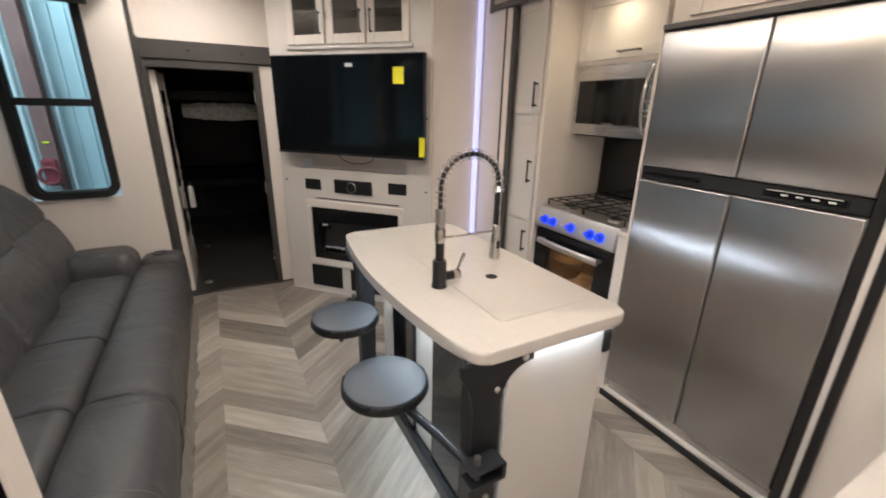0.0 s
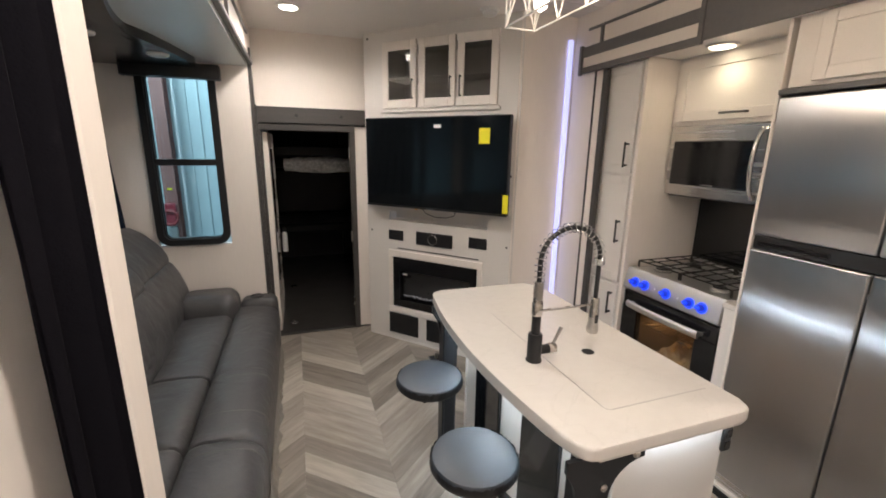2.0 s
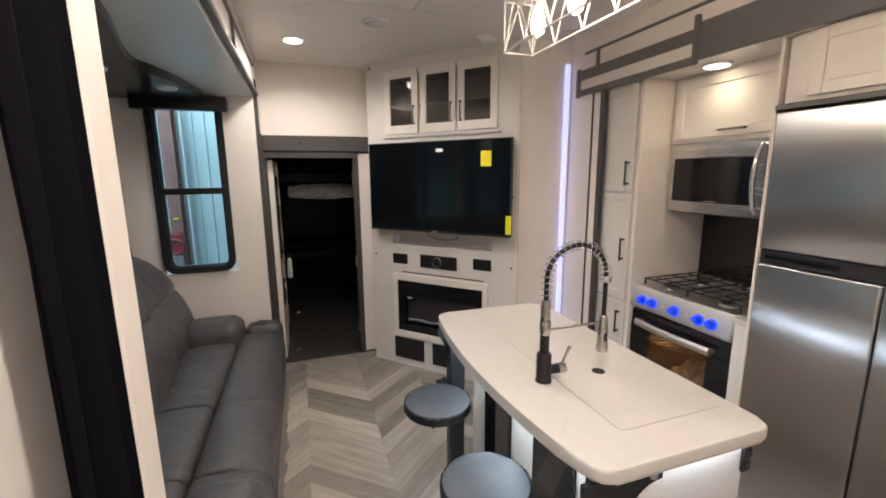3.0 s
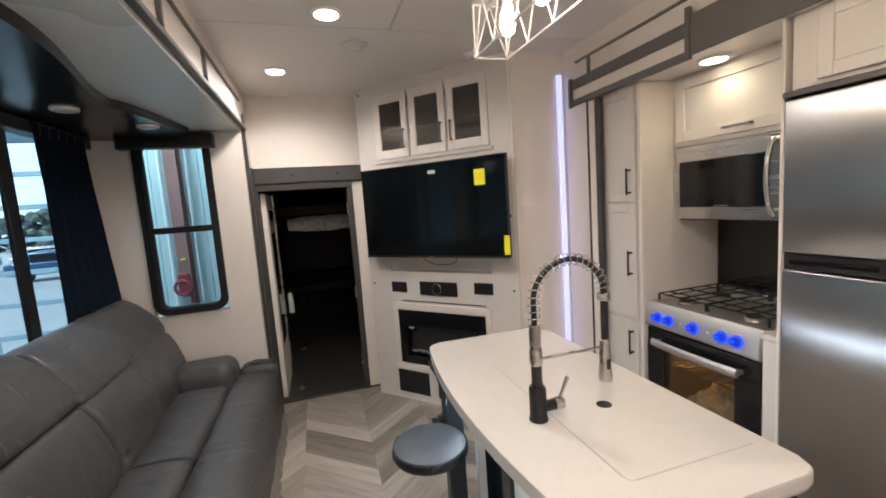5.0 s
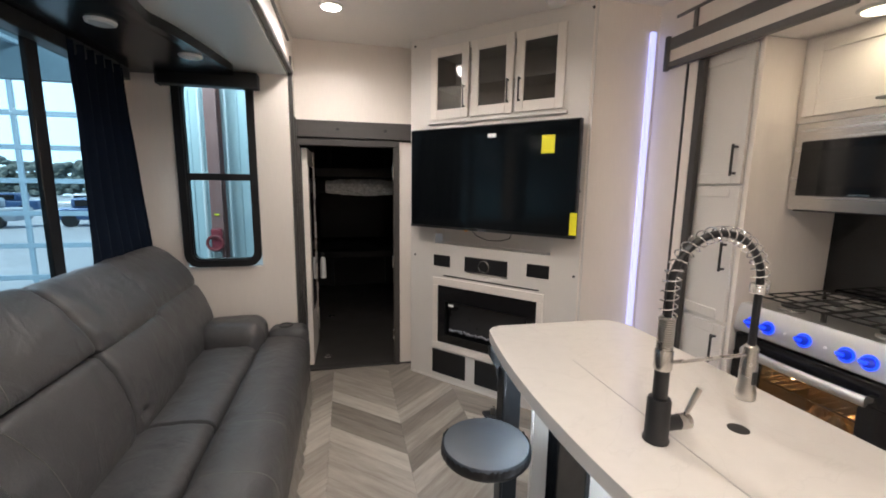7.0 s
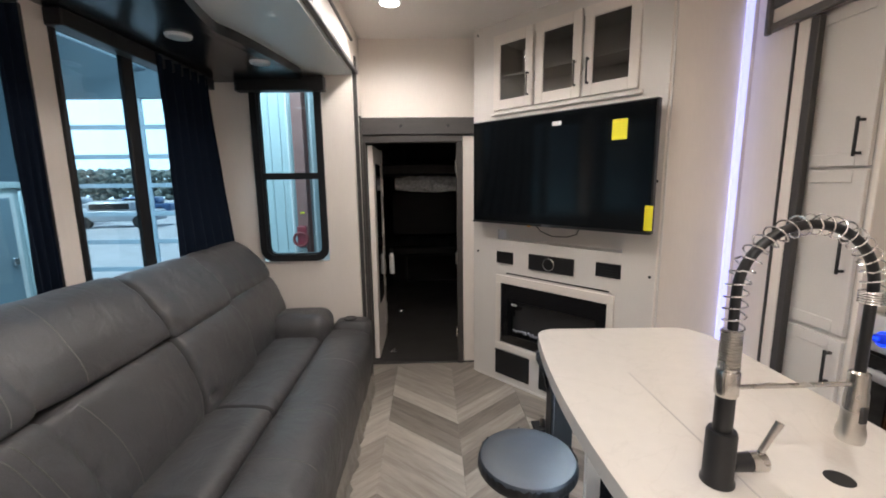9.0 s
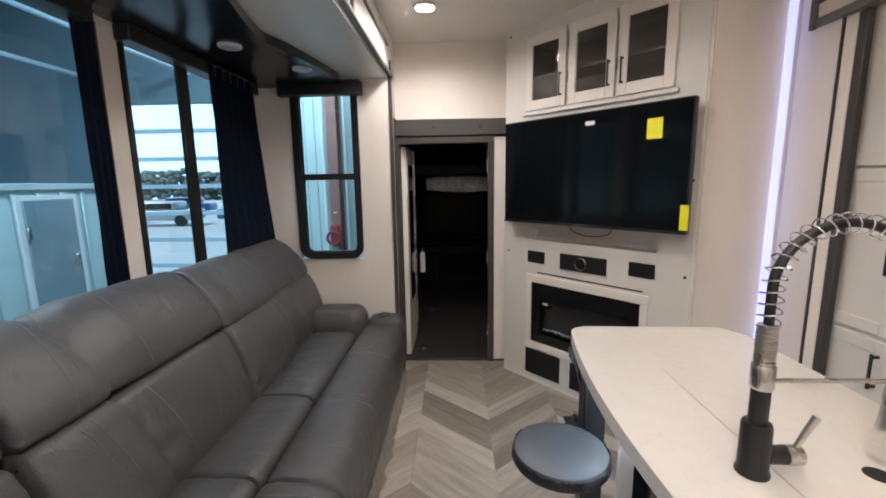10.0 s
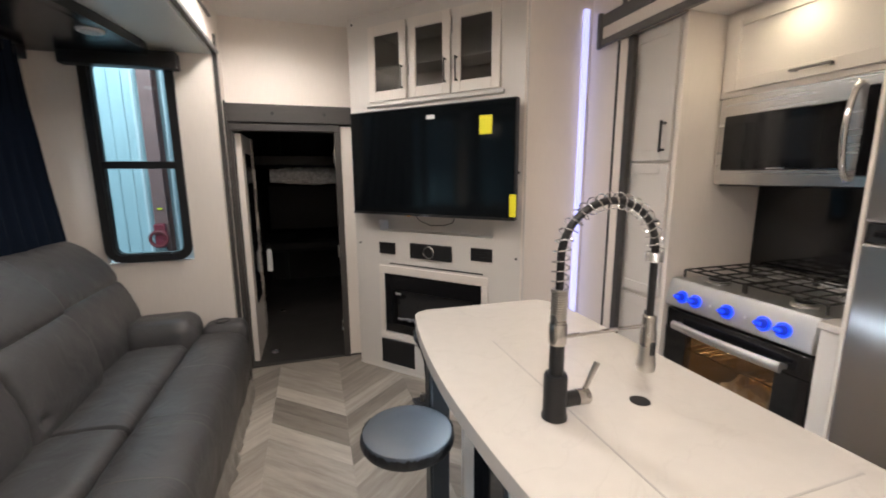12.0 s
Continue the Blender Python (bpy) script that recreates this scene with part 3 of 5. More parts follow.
def faucet():
    fx, fy = 0.741, 1.293
    f = thing("kitchen_faucet", "black and nickel spring-neck kitchen faucet", "faucet", (fx, fy, 0.92))
    m = Matrix.Translation((fx, fy, 0))
    part("base", lathe([(0.0265, 0.9205), (0.0265, 0.926), (0.0238, 0.931), (0.0236, 1.011), (0.0215, 1.017)], 24, m), BLACK, f, "black cylindrical base")
    part("stem", lathe([(0.0148, 1.017), (0.0148, 1.08)], 20, m), BLACK, f)
    part("collar", lathe([(0.0165, 1.08), (0.018, 1.083), (0.018, 1.121), (0.0165, 1.124)], 24, m), NICKEL, f, "brushed nickel collar")
    prof = [(0.0145, 1.124)]
    for k in range(14):
        z = 1.127 + k * 0.0047
        prof += [(0.0145, z), (0.0162, z + 0.0011), (0.0162, z + 0.0026), (0.0145, z + 0.0036)]
    b = lathe(prof + [(0.0145, 1.193)], 20, m)
    part("grip_sleeve", b, NICKEL, f, "ribbed nickel sleeve")
    px = 0.966
    cx, r = (fx + px) / 2, (px - fx) / 2
    path = [(fx, fy, 1.185), (fx, fy, 1.235)] + [(cx - r * math.cos(math.pi * k / 20), fy, 1.256 + 0.106 * math.sin(math.pi * k / 20)) for k in range(21)] + [(px, fy, 1.243), (px, fy, 1.10)]
    part("hose", tube(path, 0.0078, 10), BLACK, f, "black hose")
    # open spring round the hose
    pts, fine = [Vector(p) for p in path[:-1]], []
    for a, c in zip(pts, pts[1:]):
        for j in range(10):
            fine.append(a.lerp(c, j / 10))
    length, turns, coil = 0.0, 22, []
    total = sum((c - a).length for a, c in zip(fine, fine[1:]))
    for i in range(0, len(fine) - 1):
        d = (fine[i + 1] - fine[i])
        for j in range(3):
            q = fine[i] + d * (j / 3)
            s = (length + d.length * j / 3) / total
            a = s * turns * math.tau
            n1 = Vector((0, 1, 0))
            n2 = d.normalized().cross(n1)
            coil.append(q + 0.0162 * (math.cos(a) * n1 + math.sin(a) * n2))
        length += d.length
    part("spring", tube(coil, 0.0015, 6), CHROME, f, "open chrome spring coil")
    b = bmesh.new()
    for k in range(5):
        tube([(px + 0.0162 * math.cos(a * math.tau / 24), fy + 0.0162 * math.sin(a * math.tau / 24), 1.234 + 0.0042 * k) for a in range(24)], 0.0019, 6, closed=True, bm=b)
    part("spring_end", b, CHROME, f, "close chrome end coils")
    part("holder_arm", rod((fx, fy, 1.093), (px - 0.014, fy, 1.093), 0.0042), NICKEL, f, "thin nickel holder arm")
    mp = Matrix.Translation((px, fy, 0))
    part("spray_head", lathe([(0.018, 0.990), (0.020, 0.994), (0.020, 1.010), (0.0175, 1.020), (0.0165, 1.076), (0.0150, 1.082), (0.0145, 1.112), (0.010, 1.116)], 24, mp), NICKEL, f, "nickel spray head")
    part("spray_button", bx(px - 0.007, px + 0.007, fy - 0.0190, fy - 0.012, 1.028, 1.060, 0.003), BLACK, f)
    part("valve", rod((fx + 0.02, fy, 0.955), (fx + 0.052, fy, 0.955), 0.0158, 20), BLACK, f)
    part("valve_cap", rod((fx + 0.052, fy, 0.955), (fx + 0.078, fy, 0.955), 0.017, 20), NICKEL, f, "nickel valve cap")
    part("lever", rod((fx + 0.068, fy, 0.965), (fx + 0.094, fy - 0.006, 1.030), 0.005, 10, 0.0065), NICKEL, f, "nickel lever")


faucet()


# ---- sofa ----
def cushion(size, r=(0.05, 0.05, 0.05), puff=0.02, n=14, m=UP, wrinkle=0.004):
    """A padded block: edges rounded by a radius along each axis, swollen faces, slight creases."""
    b = bmesh.new()
    bmesh.ops.create_cube(b, size=2.0)
    bmesh.ops.subdivide_edges(b, edges=list(b.edges), cuts=n, use_grid_fill=True)
    h = Vector(size) / 2
    turn = m.to_3x3()
    for v in b.verts:
        u = v.co.copy()
        # crowd the grid towards the edges, where the shape bends
        u = Vector([math.copysign(abs(c) ** 0.75, c) for c in u])
        p = Vector((u.x * h.x, u.y * h.y, u.z * h.z))
        q = Vector([max(-h[i] + r[i], min(h[i] - r[i], p[i])) for i in range(3)])
        d = Vector([(p[i] - q[i]) / r[i] for i in range(3)])
        if d.length > 1e-6:
            d.normalize()
            p = q + Vector([d[i] * r[i] for i in range(3)])
        for i in range(3):
            if abs(u[i]) > 0.999:
                j, k = (i + 1) % 3, (i + 2) % 3
                p[i] += math.copysign(puff * (1 - abs(u[j]) ** 3) * (1 - abs(u[k]) ** 3), u[i])
        w = m @ p
        nz = noise.noise(w * 6) * wrinkle + noise.noise(Vector((w.x * 30, w.y * 12, w.z * 16))) * wrinkle * 0.55 - max(0.0, noise.noise(Vector((w.x * 9, w.y * 5 + w.z * 9, w.z * 4)))) ** 2 * wrinkle * 1.4
        v.co = w + (turn @ u.normalized()) * nz
    return b


def upholstery(profile, y0, y1, edge=0.03, far=None, puff=0.008, n=36, lift=0.0, folds=(), dents=(), wrinkle=0.004, back=0.0, tuck=1.0):
    """A padded roll along y: a closed outline in x and z, smoothed, tucked in at both ends, with folds and dents.
    Gives the mesh and a function that finds a place on its skin."""
    far = edge if far is None else far
    k, fine = len(profile), []
    for i in range(k):
        a, b, c, d = (Vector(profile[(i + o) % k]) for o in (-1, 0, 1, 2))
        for q in range(5):
            f = q / 5
            fine.append(0.5 * (2 * b + (c - a) * f + (2 * a - 5 * b + 4 * c - d) * f * f + (3 * b - a - 3 * c + d) * f ** 3))
    m = len(fine)
    out2 = []
    for i in range(m):
        d = fine[(i + 1) % m] - fine[i - 1]
        out2.append(Vector((d.y, -d.x)).normalized())

    def skin(i, y, up=0.0):
        p, o = fine[i % m], out2[i % m]
        da, db = (y - y0) / edge, (y1 - y) / far
        ea, eb = 1 - max(0.0, min(1.0, da)), 1 - max(0.0, min(1.0, db))
        off = -tuck * edge * (1 - math.sqrt(max(0.0, 1 - ea * ea))) - tuck * far * (1 - math.sqrt(max(0.0, 1 - eb * eb)))
        u = (y - y0) / (y1 - y0)
        off += puff * (1 - abs(2 * u - 1) ** 4)
        x, z = p
        for fy, drift, wide, deep in folds:
            off -= deep * math.exp(-((y - fy - drift * (z - 0.8)) / wide) ** 2)
        for dy, dz, ry, rz, deep in dents:
            off -= deep * math.exp(-((y - dy) / ry) ** 2 - ((z - dz) / rz) ** 2)
        near = math.exp(-min(y - y0, y1 - y) / 0.07)
        off += wrinkle * (noise.noise(Vector((x * 6, y * 5, z * 6))) + near * 1.1 * noise.noise(Vector((y * 9, x * 24, z * 26))) + 0.35 * noise.noise(Vector((y * 17 + z * 9, x * 19, z * 14))))
        return Vector((x - back + o.x * (off + up), y, z + lift + o.y * (off + up)))

    b = bmesh.new()
    rings = []
    for q in range(n + 1):
        u = q / n
        u = 0.55 * u + 0.45 * (0.5 - 0.5 * math.cos(math.pi * u))
        rings.append([b.verts.new(skin(i, y0 + (y1 - y0) * u)) for i in range(m)])
    for r, t in zip(rings, rings[1:]):
        for i in range(m):
            b.faces.new((r[i], r[(i + 1) % m], t[(i + 1) % m], t[i]))
    b.faces.new(rings[0][::-1])
    b.faces.new(rings[-1])
    return b, skin


BACK_LOW = [(-0.722, 0.42), (-0.700, 0.475), (-0.695, 0.55), (-0.712, 0.64), (-0.742, 0.72), (-0.775, 0.785), (-0.815, 0.812), (-0.90, 0.80), (-0.95, 0.70), (-0.92, 0.42)]
BACK_TOP = [(-0.820, 0.800), (-0.798, 0.826), (-0.812, 0.870), (-0.850, 0.932), (-0.898, 0.990), (-0.948, 1.035), (-0.995, 1.058), (-1.035, 1.052), (-1.065, 1.005), (-1.08, 0.88), (-0.95, 0.78)]
SEAT_OUT = [(-0.452, 0.28), (-0.447, 0.40), (-0.456, 0.448), (-0.50, 0.470), (-0.60, 0.474), (-0.70, 0.466), (-0.80, 0.44), (-0.82, 0.28)]
FOOT_OUT = [(-0.215, 0.035), (-0.172, 0.10), (-0.156, 0.20), (-0.150, 0.30), (-0.155, 0.375), (-0.178, 0.428), (-0.225, 0.456), (-0.30, 0.467), (-0.375, 0.466), (-0.420, 0.452), (-0.438, 0.41), (-0.443, 0.28), (-0.43, 0.04)]


def sofa():
    s = thing("sofa", "grey leatherette reclining sofa with padded headrests", "sofa", (-0.65, 2.2, 0))
    part("base", bx(-1.06, -0.26, 0.98, 3.40, 0.02, 0.30, 0.02), LEATHER, s)

    def stitch(skin, i0, i1, ya, yb):
        k = abs(i1 - i0)
        pts = [tuple(skin(i0 + (i1 - i0) * q // k, ya + (yb - ya) * q / k, 0.0006)) for q in range(k + 1)]
        part("seam", tube(pts, 0.0013, 5), THREAD, s, "stitched seam")

    def across(skin, i0, i1, y):
        stitch(skin, i0, i1, y, y)

    for ya, yb, far in ((1.22, 1.846, 0.035), (1.840, 3.42, 0.09)):
        fr, skin = upholstery(FOOT_OUT, ya, yb, 0.035, far, 0.004, 60 if yb > 3 else 34, 0.0, ((2.37, 0.0, 0.016, 0.005),), wrinkle=0.006, tuck=1.5)
        part("footrest", fr, LEATHER, s, "rounded padded footrest")
        for y in ((1.76, 1.34) if yb < 3 else (2.02, 2.34, 2.40, 2.86)):
            across(skin, 17, 42, y)
    for ya, yb in ((1.22, 1.843), (1.843, 2.38), (2.38, 3.21)):
        seat, skin = upholstery(SEAT_OUT, ya, yb, 0.022, 0.022, 0.006, 34, wrinkle=0.006, tuck=1.5)
        part("seat", seat, LEATHER, s, "padded seat cushion")
    rows = (
        (0.98, 1.445, 0.030, 0.0, (), (), (), ()),
        (1.445, 2.315, 0.024, 0.0, ((1.735, -0.22, 0.014, 0.010), (1.76, -0.22, 0.06, 0.006)), ((1.80, 0.60, 0.05, 0.05, 0.014), (1.77, 0.70, 0.012, 0.06, 0.010)), ((1.585, 1.665), (1.625, 1.705), (1.83, 1.92)), ((1.605, 1.665), (1.645, 1.705), (1.885, 1.91))),
        (2.315, 2.840, 0.008, 0.0, (), ((2.385, 0.530, 0.040, 0.022, 0.026), (2.42, 0.575, 0.07, 0.010, 0.012), (2.36, 0.60, 0.03, 0.03, 0.008)), (), ()),
        (2.840, 3.495, 0.0, 0.042, (), ((3.06, 0.98, 0.05, 0.03, 0.008), (3.12, 0.94, 0.015, 0.06, 0.007)), (), ()),
    )
    for ya, yb, up, back, folds, dents, low_lines, top_lines in rows:
        n = 64 if yb - ya > 0.7 else 44
        far = 0.05 if yb > 3.4 else 0.030
        low, skin = upholstery(BACK_LOW, ya, yb, 0.030, far, 0.006, n, 0.0, folds, dents, 0.008, back, 2.6)
        part("back_cushion", low, LEATHER, s, "padded lower back cushion")
        for a, c in low_lines:
            stitch(skin, 27, 3, a, c)
        top, skin = upholstery(BACK_TOP, ya, yb, 0.030, far, 0.006, n, up, folds, dents, 0.008, back, 2.6)
        part("headrest", top, LEATHER, s, "padded headrest cushion")
        for a, c in top_lines:
            stitch(skin, 4, 30, a, c)
    sk = bmesh.new()
    grid = []
    for i in range(91):
        y = 1.25 + 2.12 * i / 90
        row = []
        for j in range(7):
            z = 0.004 + 0.13 * j / 6
            out = 0.020 * noise.noise(Vector((y * 11, z * 9, 2.0))) + 0.012 * noise.noise(Vector((y * 31, z * 20, 5.0)))
            row.append(sk.verts.new((-0.160 + 0.018 * (1 - j / 6) + out * (1.3 - j / 6), y, z)))
        grid.append(row)
    for a, c in zip(grid, grid[1:]):
        for j in range(6):
            sk.faces.new((a[j], c[j], c[j + 1], a[j + 1]))
    part("base_skirt", sk, SKIRT, s, "loose crumpled dust cloth")
    for ya, yb, y2 in ((3.20, 3.49, 3.335), (0.985, 1.22, 0.985)):
        yc, w = (ya + yb) / 2, yb - ya
        part("arm", cushion((0.37, w, 0.575), (0.08, 0.085, 0.075), 0.008, 14, Matrix.Translation((-0.60, yc, 0.305)), 0.004), LEATHER, s, "padded arm")
        yd, w = (y2 + yb) / 2, yb - y2
        con = part("console", cushion((0.25, w, 0.50), (0.06, 0.045, 0.045), 0.004, 12, Matrix.Translation((-0.287, yd, 0.262)), 0.004), LEATHER, s, "padded console end with a cup holder")
        part("cup_holder", lathe([(0.045, 0.508), (0.047, 0.519), (0.040, 0.522), (0.036, 0.517), (0.034, 0.508)], 24, Matrix.Translation((-0.30, yd, 0))), BLACK, con, "black cup holder ring")


sofa()


# ---- television wall ----
TA = (0.59, 3.65, 0.0)
tw = thing("media_cabinet", "grey-white corner media cabinet with fireplace and glass doors", "cabinet", TA, -47.5)
LW = 1.243


def tpart(name, bm, material, parent, label="", smooth=True):
    return part(name, bm, material, parent, label, smooth, local=True)


for fx0, fx1, fz0, fz1 in (
    (0, LW, 0.0, 0.305),
    (0, 0.232, 0.305, 0.735),
    (0.998, LW, 0.305, 0.735),
    (0, LW, 0.735, 1.035),
    (0, 0.20, 1.035, 1.108),
    (1.06, LW, 1.035, 1.108),
    (0, LW, 1.108, 1.92),
    (0, 0.19, 1.92, 2.32),
    (1.08, LW, 1.92, 2.32),
    (0, LW, 2.32, CEIL),
):
    tpart("face_panel", bx(fx0, fx1, 0, 0.018, fz0, fz1), CABG, tw, "grey-white laminate face panel", False)
tpart("slot_recess", bx(0.20, 1.06, 0.018, 0.10, 1.02, 1.035), CABG, tw)
tpart("slot_recess", bx(0.20, 1.06, 0.10, 0.11, 1.02, 1.12), CABG, tw)
tpart("slot_recess", bx(0.20, 1.06, 0.018, 0.10, 1.108, 1.12), CABG, tw)
tpart("side_panel", bx(-0.02, 0.0, 0.001, 0.20, 0, CEIL), CABG, tw)
tpart("side_panel", bx(LW - 0.002, LW + 0.012, 0.001, 0.10, 0, CEIL), CABG, tw)
tpart("base_line", bx(0.0, LW, -0.004, -0.0005, 0.0, 0.012), CABG, tw)
hut = bx(0.19, 1.08, 0.26, 0.27, 1.91, 2.33)
bx(0.18, 0.19, 0.018, 0.26, 1.91, 2.33, bm=hut)
bx(1.08, 1.09, 0.018, 0.26, 1.91, 2.33, bm=hut)
bx(0.19, 1.08, 0.018, 0.26, 1.91, 1.92, bm=hut)
bx(0.19, 1.08, 0.018, 0.26, 2.32, 2.33, bm=hut)
tpart("cupboard_lining", hut, CABG, tw, "", False)
tpart("shelf", bx(0.19, 1.08, 0.03, 0.255, 2.10, 2.115, 0.002), CABG, tw)
tpart("cupboard_rail", bx(0.145, 1.12, -0.020, -0.001, 1.862, 1.885, 0.003), CABG, tw)


def bar_handle(x, y, z0, z1, parent, out, horizontal=False, local=True, along="x"):
    """A slim dark bar pull on two posts; it stands proud along -y."""
    b = bmesh.new()
    if horizontal:
        bx(x, z1, y - out - 0.006, y - out, z0 - 0.005, z0 + 0.005, 0.002, bm=b)
        for px in (x + 0.008, z1 - 0.008):
            bx(px - 0.005, px + 0.005, y - out - 0.002, y, z0 - 0.005, z0 + 0.005, bm=b)
    else:
        bx(x - 0.005, x + 0.005, y - out - 0.006, y - out, z0, z1, 0.002, bm=b)
        for pz in (z0 + 0.008, z1 - 0.008):
            bx(x - 0.005, x + 0.005, y - out - 0.002, y, pz - 0.005, pz + 0.005, bm=b)
    return part("handle", b, BLACK, parent, "black bar handle", local=local)


for x0, x1, hx in ((0.168, 0.466, 0.438), (0.486, 0.781, 0.750), (0.797, 1.097, 0.826)):
    z0, z1 = 1.893, 2.355
    st = 0.052
    d = bx(x0, x0 + st, -0.020, -0.002, z0, z1, 0.002)
    bx(x1 - st, x1, -0.020, -0.002, z0, z1, 0.002, bm=d)
    bx(x0 + st, x1 - st, -0.020, -0.002, z0, z0 + 0.062, 0.002, bm=d)
    bx(x0 + st, x1 - st, -0.020, -0.002, z1 - 0.062, z1, 0.002, bm=d)
    dr = tpart("glass_door", d, CAB, tw, "white framed door with smoked glass")
    pane = tpart("pane", bx(x0 + st, x1 - st, -0.010, -0.007, z0 + 0.062, z1 - 0.062), SMOKE, dr, "smoked glass pane")
    pane.visible_shadow = False
    bar_handle(hx, -0.020, 1.952, 2.092, dr, 0.018)

# fireplace
CRYSTAL = mat("clear_crystal", (0.22, 0.23, 0.26), 0.08, 0, 0.3, 30, spec=0.9)
ff = bx(0.196, 1.035, -0.016, -0.001, 0.735, 0.790, 0.003)
bx(0.196, 0.236, -0.016, -0.001, 0.30, 0.735, 0.003, bm=ff)
bx(0.995, 1.035, -0.016, -0.001, 0.30, 0.735, 0.003, bm=ff)
bx(0.196, 1.035, -0.016, -0.001, 0.252, 0.30, 0.003, bm=ff)
tpart("fireplace_frame", ff, CAB, tw, "white fireplace surround")
fb = bx(0.232, 0.998, 0.14, 0.15, 0.30, 0.74)
bx(0.222, 0.232, 0.018, 0.15, 0.30, 0.74, bm=fb)
bx(0.998, 1.008, 0.018, 0.15, 0.30, 0.74, bm=fb)
bx(0.232, 0.998, 0.018, 0.15, 0.295, 0.305, bm=fb)
bx(0.232, 0.998, 0.018, 0.15, 0.735, 0.745, bm=fb)
tpart("fire_box", fb, BLACK, tw, "black fire box", False)
fg = bx(0.236, 0.995, -0.006, -0.001, 0.305, 0.37)
bx(0.236, 0.995, -0.006, -0.001, 0.62, 0.733, bm=fg)
bx(0.236, 0.30, -0.006, -0.001, 0.37, 0.62, bm=fg)
bx(0.93, 0.995, -0.006, -0.001, 0.37, 0.62, bm=fg)
tpart("fire_glass", fg, GLOSSB, tw, "black glass fireplace front", False)
tpart("fire_screen", bx(0.30, 0.93, 0.06, 0.065, 0.37, 0.62), mat("fire_screen_grey", (0.03, 0.03, 0.032), 0.3), tw, "dim grey flame screen")
for k in range(46):
    b = bmesh.new()
    bmesh.ops.create_icosphere(b, subdivisions=1, radius=0.007 + 0.006 * random.random(), matrix=Matrix.Translation((0.315 + 0.6 * k / 45, 0.03 + 0.02 * random.random(), 0.385 + 0.012 * random.random())) @ Matrix.Rotation(k, 4, "X"))
    tpart("crystal", b, CRYSTAL, tw, "", False)
tpart("fire_sticker", bx(0.325, 0.37, -0.002, 0.0, 0.585, 0.60), WHITE, tw, "small white label")
# flat black strip painted for the shaded gap over the fireplace surround
tpart("shadow_gap", bx(0.28, 1.0, -0.003, -0.0005, 0.803, 0.811), BLACK, tw, "black strip drawn as the shade of a gap")


def grille(x0, x1, z0, z1, label):
    g = tpart("grille", bx(x0, x1, -0.006, -0.001, z0, z1, 0.002), BLACK, tw, label)
    n = int((z1 - z0) / 0.016)
    for k in range(n):
        z = z0 + (k + 0.5) * (z1 - z0) / n
        tpart("slat", bx(x0 + 0.008, x1 - 0.008, -0.010, -0.005, z - 0.003, z + 0.003), BLACK, g)


grille(0.195, 0.337, 0.873, 0.955, "black speaker grille")
grille(0.915, 1.06, 0.888, 0.970, "black speaker grille")
grille(0.190, 0.480, 0.055, 0.238, "black heater vent")
grille(0.558, 0.850, 0.055, 0.238, "black heater vent")
ra = tpart("radio", bx(0.460, 0.782, -0.012, -0.001, 0.862, 0.966, 0.004), BLACK, tw, "black in-wall radio panel")
rm = Matrix.Translation((0.615, -0.012, 0.914)) @ Matrix.Rotation(radians(90), 4, "X")
tpart("dial", lathe([(0.036, 0), (0.036, 0.010), (0.032, 0.014), (0.001, 0.014)], 32, rm), BLACK, ra)
tpart("dial_ring", tube([tuple(rm @ Vector((0.038 * math.cos(a * math.tau / 32), 0.038 * math.sin(a * math.tau / 32), 0.008))) for a in range(32)], 0.0035, 6, closed=True), NICKEL, ra, "silver dial ring")
for x, z in ((0.022, 0.935), (1.21, 0.925), (1.213, 1.424), (0.02, 2.40), (1.23, 2.40)):
    tpart("screw_cap", lathe([(0.008, 0), (0.007, 0.005), (0.001, 0.006)], 12, Matrix.Translation((x, 0, z)) @ Matrix.Rotation(radians(90), 4, "X")), BLACK, tw)

tv = thing("television", "large black flat television with yellow stickers", "television", TA, -47.5)
tpart("body", bx(0.052, 1.228, -0.088, -0.045, 1.158, 1.822, 0.004), BLACK, tv)
tpart("back_housing", bx(0.30, 0.98, -0.045, -0.004, 1.22, 1.60, 0.01), BLACK, tv)
tpart("screen", bx(0.060, 1.220, -0.0915, -0.0885, 1.174, 1.814), SCREEN, tv, "glossy dark screen")
tpart("bezel", bx(0.052, 1.228, -0.0925, -0.0885, 1.158, 1.172, 0.001), BLACK, tv)
tpart("logo", bx(0.605, 0.665, -0.0945, -0.0925, 1.160, 1.169), CHROME, tv, "small silver mark")
tpart("indicator", bx(0.505, 0.525, -0.094, -0.0925, 1.150, 1.160), mat("orange_label", (0.7, 0.35, 0.05), 0.5), tv)
tpart("sticker", bx(1.010, 1.087, -0.0930, -0.0916, 1.637, 1.739), YELLOW, tv, "yellow sticker")
tpart("sticker", bx(1.196, 1.236, -0.0945, -0.0926, 1.180, 1.306), YELLOW, tv, "yellow side sticker")
tpart("small_label", bx(0.659, 0.716, -0.0930, -0.0916, 1.742, 1.766), WHITE, tv, "small white label")
cord = [(0.52, -0.03, 1.16), (0.56, -0.028, 1.12), (0.64, -0.026, 1.095), (0.74, -0.026, 1.10), (0.80, -0.028, 1.12), (0.82, -0.03, 1.16)]
tpart("power_cord", tube(cord, 0.003, 6), BLACK, tv, "hanging black cord")

